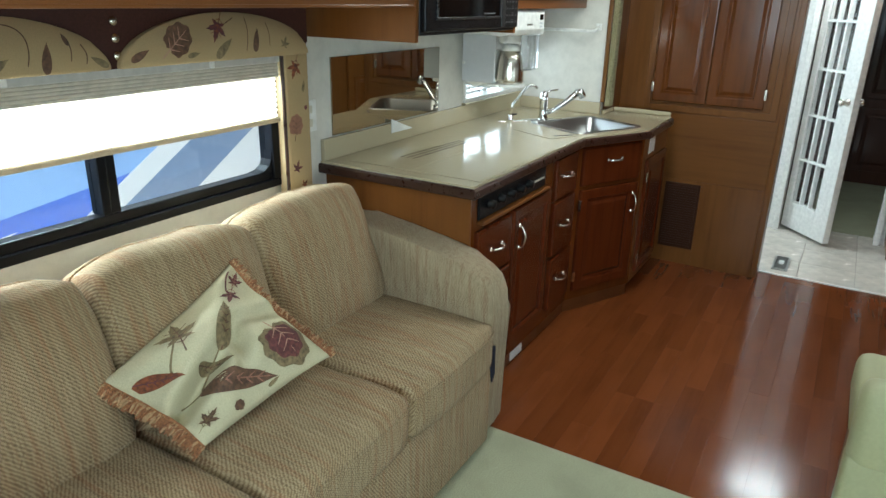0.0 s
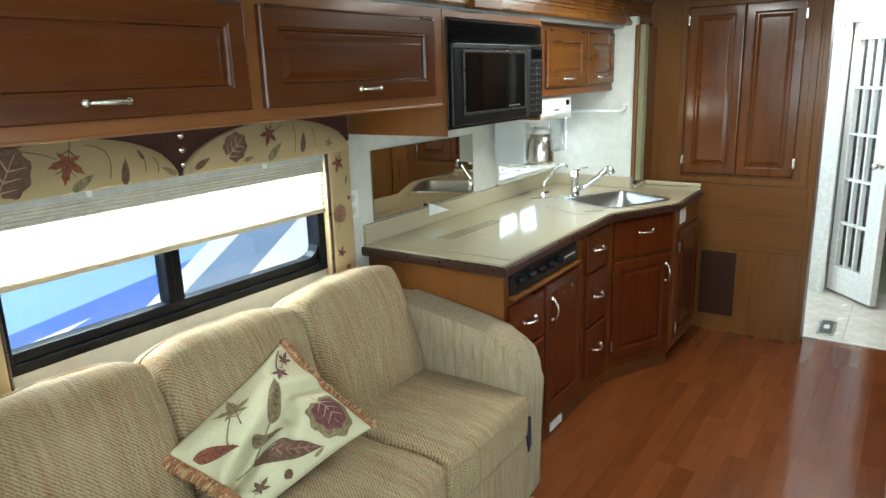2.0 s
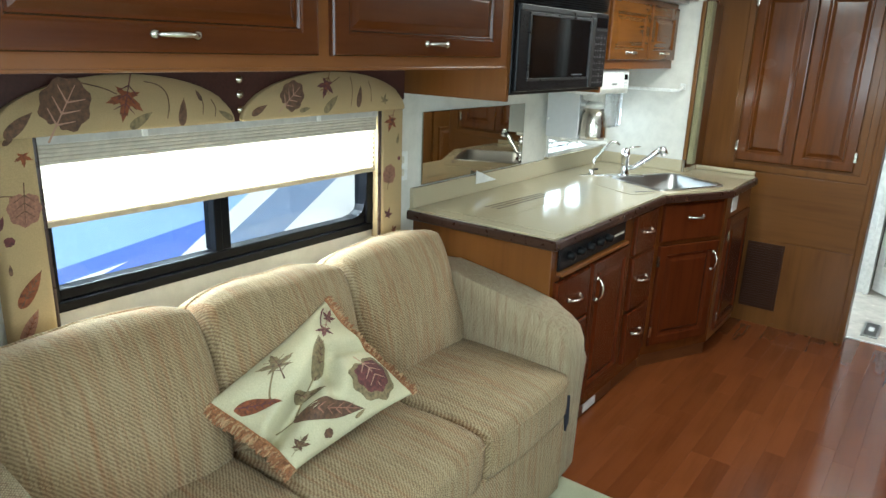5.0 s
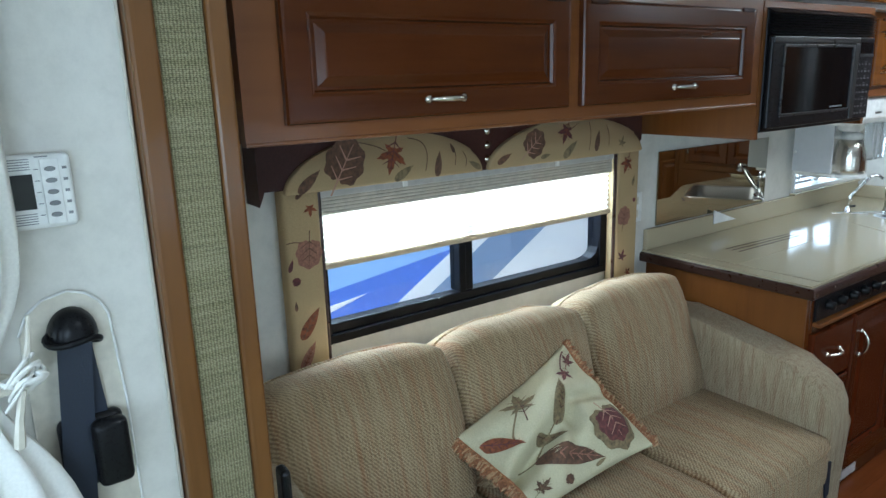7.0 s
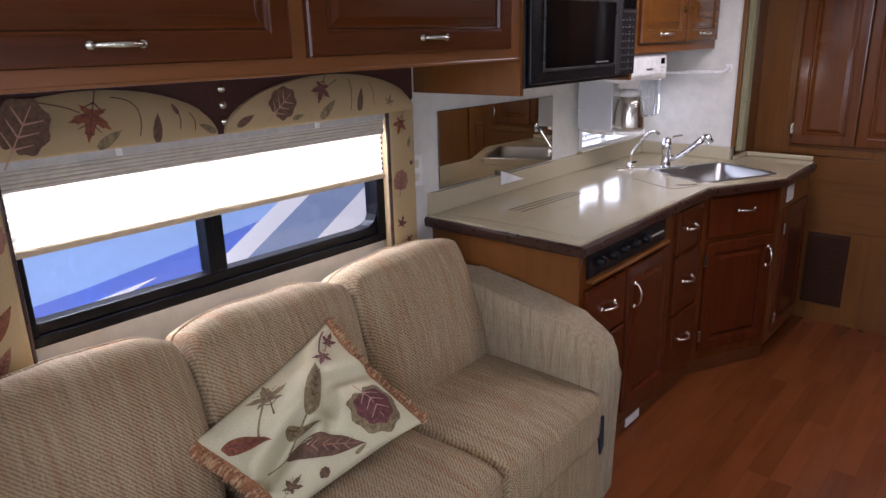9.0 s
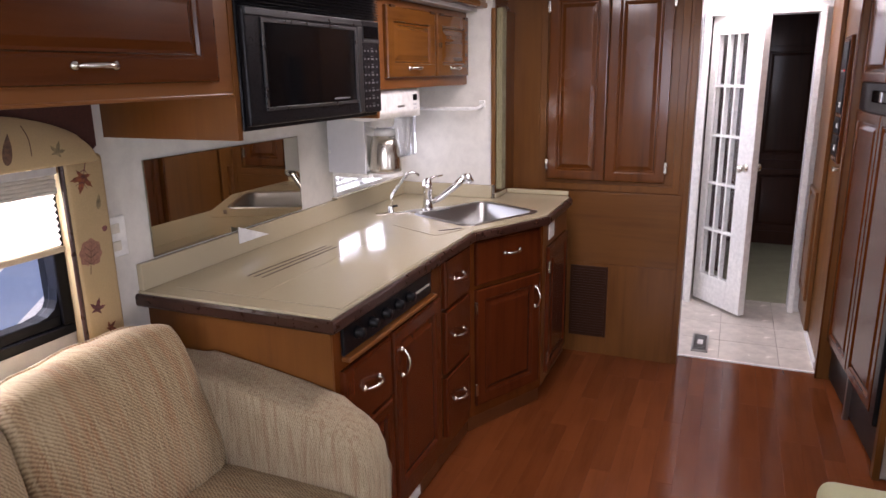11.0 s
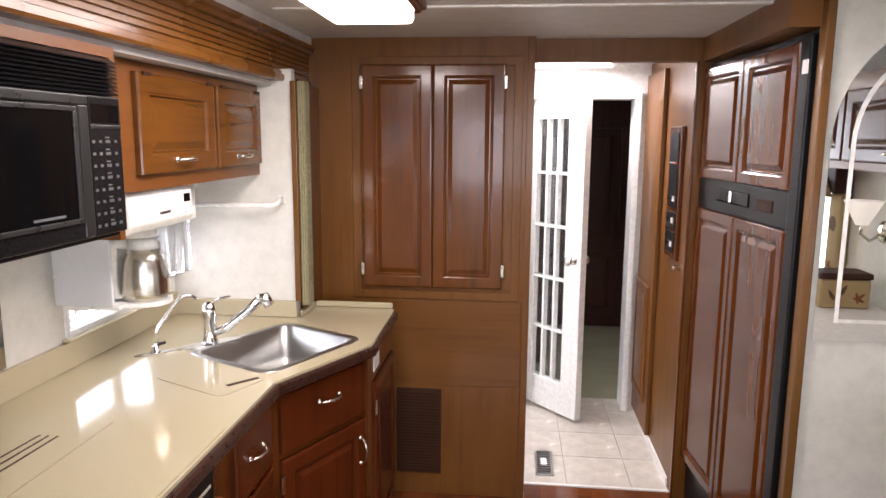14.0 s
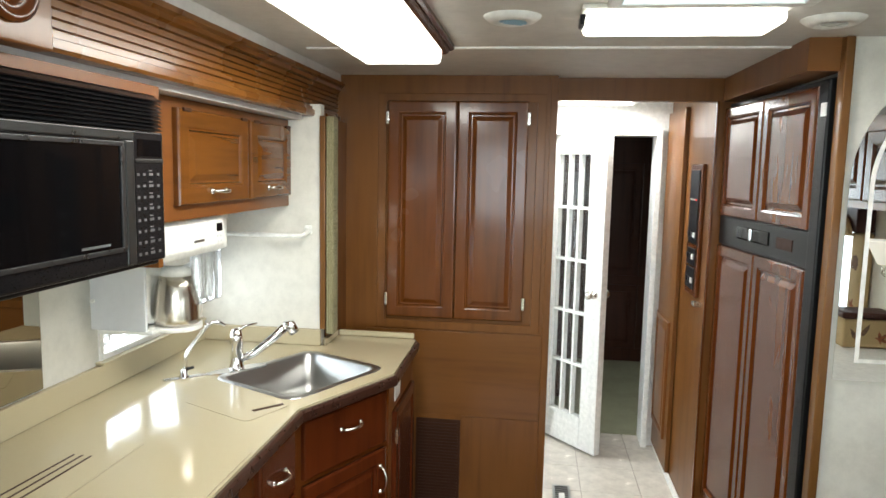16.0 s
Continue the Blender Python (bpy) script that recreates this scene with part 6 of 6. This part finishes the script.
for y0, y1 in ((-0.57, 0.03), (0.06, 0.67)):
    part("pane", box(XR + 0.02, XR + 0.024, y0, y1, 0.88, 1.35), GLASS, w3).visible_shadow = False
sc_ = thing("wall_sconce", "frosted cone wall sconce with nickel rosette", "lamp", (2.9, 1.15, 1.2))
part("shade", lathe([(0.025, 0), (0.075, 0.10), (0.078, 0.105), (0.02, 0.105)], (2.84, 1.15, 1.25), 24), lit("frosted_glass", (1.0, 0.95, 0.85), 0.5), sc_, smooth=True)
part("rosette", lathe([(0.05, -0.012), (0.045, -0.02), (0.02, -0.03), (0.002, -0.032)], (2.948, 1.15, 1.22), 24, "x"), NICKEL, sc_, smooth=True)
part("arm", sweep([(2.94, 1.15, 1.22), (2.88, 1.15, 1.18), (2.84, 1.15, 1.21), (2.84, 1.15, 1.25)], 0.007, 8), NICKEL, sc_, smooth=True)
bx = thing("floral_box", "leaf-print padded box with a brown lid on the white cabinet top", "box", (2.78, 1.13, 0.885))
part("body", box(2.675, 2.885, 1.06, 1.20, 0.887, 1.015, 0.012, seg=3), VALANCE_CLOTH, bx)
part("lid", box(2.670, 2.890, 1.055, 1.205, 1.015, 1.043, 0.008, seg=3), BROWN_VALANCE, bx)
box_s = lambda s, t, l: (s, 1.20 + l, t)
leaf(bx, box_s, 2.83, 0.93, 0.042, 40, "maple", LEAF_RED)
leaf(bx, box_s, 2.77, 0.97, 0.030, 60, "slim", LEAF_BROWN)
leaf(bx, box_s, 2.72, 0.95, 0.028, 120, "slim", LEAF_BROWN)

# ---- outside the sofa window: a parked coach in the sun ----
gm = plain("asphalt_lot", (0.06, 0.06, 0.062), 0.9, 0, 30, 0.3, 0.3)
structure("ground", box(-400, 400, -400, 400, -1.05, -1.0), gm, "grey asphalt lot to the horizon", "ground")
bus = thing("parked_coach", "blue and white parked motor coach with swooping stripes", "vehicle", (-2.6, 0.5, -1.0))
BLUE, SILVER = plain("blue_coach_paint", (0.13, 0.22, 0.72), 0.25, 0, 30, 0.05), plain("slate_coach_paint", (0.25, 0.33, 0.50), 0.25, 0, 30, 0.05)
PALE_BLUE, OFFW = plain("pale_blue_coach_paint", (0.34, 0.52, 0.88), 0.25, 0, 30, 0.05), plain("white_coach_paint", (0.85, 0.86, 0.88), 0.25, 0, 30, 0.03)
BXS = -2.0
part("body", box(BXS - 2.4, BXS, -5.0, 6.0, -0.65, 2.3, 0.08, seg=3), OFFW, bus)
part("side_band", prism([(-4.9, -0.6), (0.3, -0.6), (1.5, 0.47), (0.3, 0.32), (-4.9, -0.1)], BXS + 0.001, BXS + 0.004, axis="x"), BLUE, bus, "blue painted band")
part("side_band", prism([(-4.9, -0.1), (0.3, 0.32), (1.5, 0.47), (3.0, 1.3), (-4.9, 1.3)], BXS + 0.001, BXS + 0.004, axis="x"), PALE_BLUE, bus, "pale blue painted band")
part("side_stripe", prism([(0.50, -0.1), (0.75, -0.1), (2.50, 0.95), (2.25, 0.95)], BXS + 0.004, BXS + 0.007, axis="x"), OFFW, bus, "white diagonal stripe")
part("side_stripe", prism([(0.75, -0.1), (1.31, -0.1), (3.06, 0.95), (2.50, 0.95)], BXS + 0.004, BXS + 0.007, axis="x"), SILVER, bus, "slate diagonal stripe")
part("side_stripe", prism([(1.31, -0.1), (4.5, -0.1), (4.5, 0.95), (3.06, 0.95)], BXS + 0.004, BXS + 0.007, axis="x"), OFFW, bus, "white rear field")
part("side_stripe", prism([(-3.6, -0.35), (0.1, 0.21), (0.72, 0.28), (0.2, 0.14), (-3.6, -0.55)], BXS + 0.004, BXS + 0.007, axis="x"), OFFW, bus, "white swoosh")
for y in (-3.6, 4.2):
    wheel = part("wheel", lathe([(0.48, -0.3), (0.5, -0.26), (0.5, 0.0), (0.46, 0.03), (0.3, 0.03)], (BXS, y, -0.5), 28, "x"), RUBBER, bus, smooth=True)

# ---- floor pieces ----
rp = random.Random(11)
fl_par = thing("floor", "reddish brown laminate strip floor", "floor", (1.3, 2.0, 0), kind="structure")
PWD = 0.078
mesh_cache = {}


def plank_mesh(L):
    if L not in mesh_cache:
        b = bmesh.new()
        w, e = PWD / 2 - 0.0001, 0.0003
        lo = [b.verts.new(p) for p in ((-w, -L / 2, -0.006), (w, -L / 2, -0.006), (w, L / 2, -0.006), (-w, L / 2, -0.006))]
        md = [b.verts.new(p) for p in ((-w, -L / 2, -e), (w, -L / 2, -e), (w, L / 2, -e), (-w, L / 2, -e))]
        hi = [b.verts.new(p) for p in ((-w + e, -L / 2 + e, 0), (w - e, -L / 2 + e, 0), (w - e, L / 2 - e, 0), (-w + e, L / 2 - e, 0))]
        for a, c in ((lo, md), (md, hi)):
            for i in range(4):
                b.faces.new((a[i], a[(i + 1) % 4], c[(i + 1) % 4], c[i]))
        b.faces.new(hi)
        me = bpy.data.meshes.new("plank")
        bmesh.ops.recalc_face_normals(b, faces=b.faces)
        b.to_mesh(me)
        b.free()
        me.materials.append(PLANK)
        mesh_cache[L] = me
    return mesh_cache[L]


x = 0.36
while x < 2.62:
    y = 0.862 - rp.choice((0.0, 0.1, 0.2, 0.3))
    while y < 3.14:
        L = rp.choice((0.5, 0.7, 0.9))
        a, b2 = max(y, 0.862), min(y + L, 3.142)
        if b2 - a > 0.03:
            me = plank_mesh(round(b2 - a - 0.0006, 4))
            piece("plank", me, fl_par, (x, (a + b2) / 2, 0.0))
        y += L
    x += PWD
tile_par = thing("floor_tiles", "beige ceramic floor tiles in the hall", "floor", (1.7, 3.7, 0), kind="structure")
tb = bmesh.new()
box(-0.1485, 0.1485, -0.1485, 0.1485, -0.004, 0.001, 0.0012, tb, 1)
tme = bpy.data.meshes.new("tile")
tb.to_mesh(tme)
tb.free()
tme.materials.append(TILE)
for i in range(7):
    for k in range(4):
        xx, yy = 0.13 + 0.3 * i + 0.14, 3.158 + 0.15 + 0.3 * k
        if xx < 2.08 and yy < 4.3:
            piece("tile", tme, tile_par, (xx, yy, 0.0))
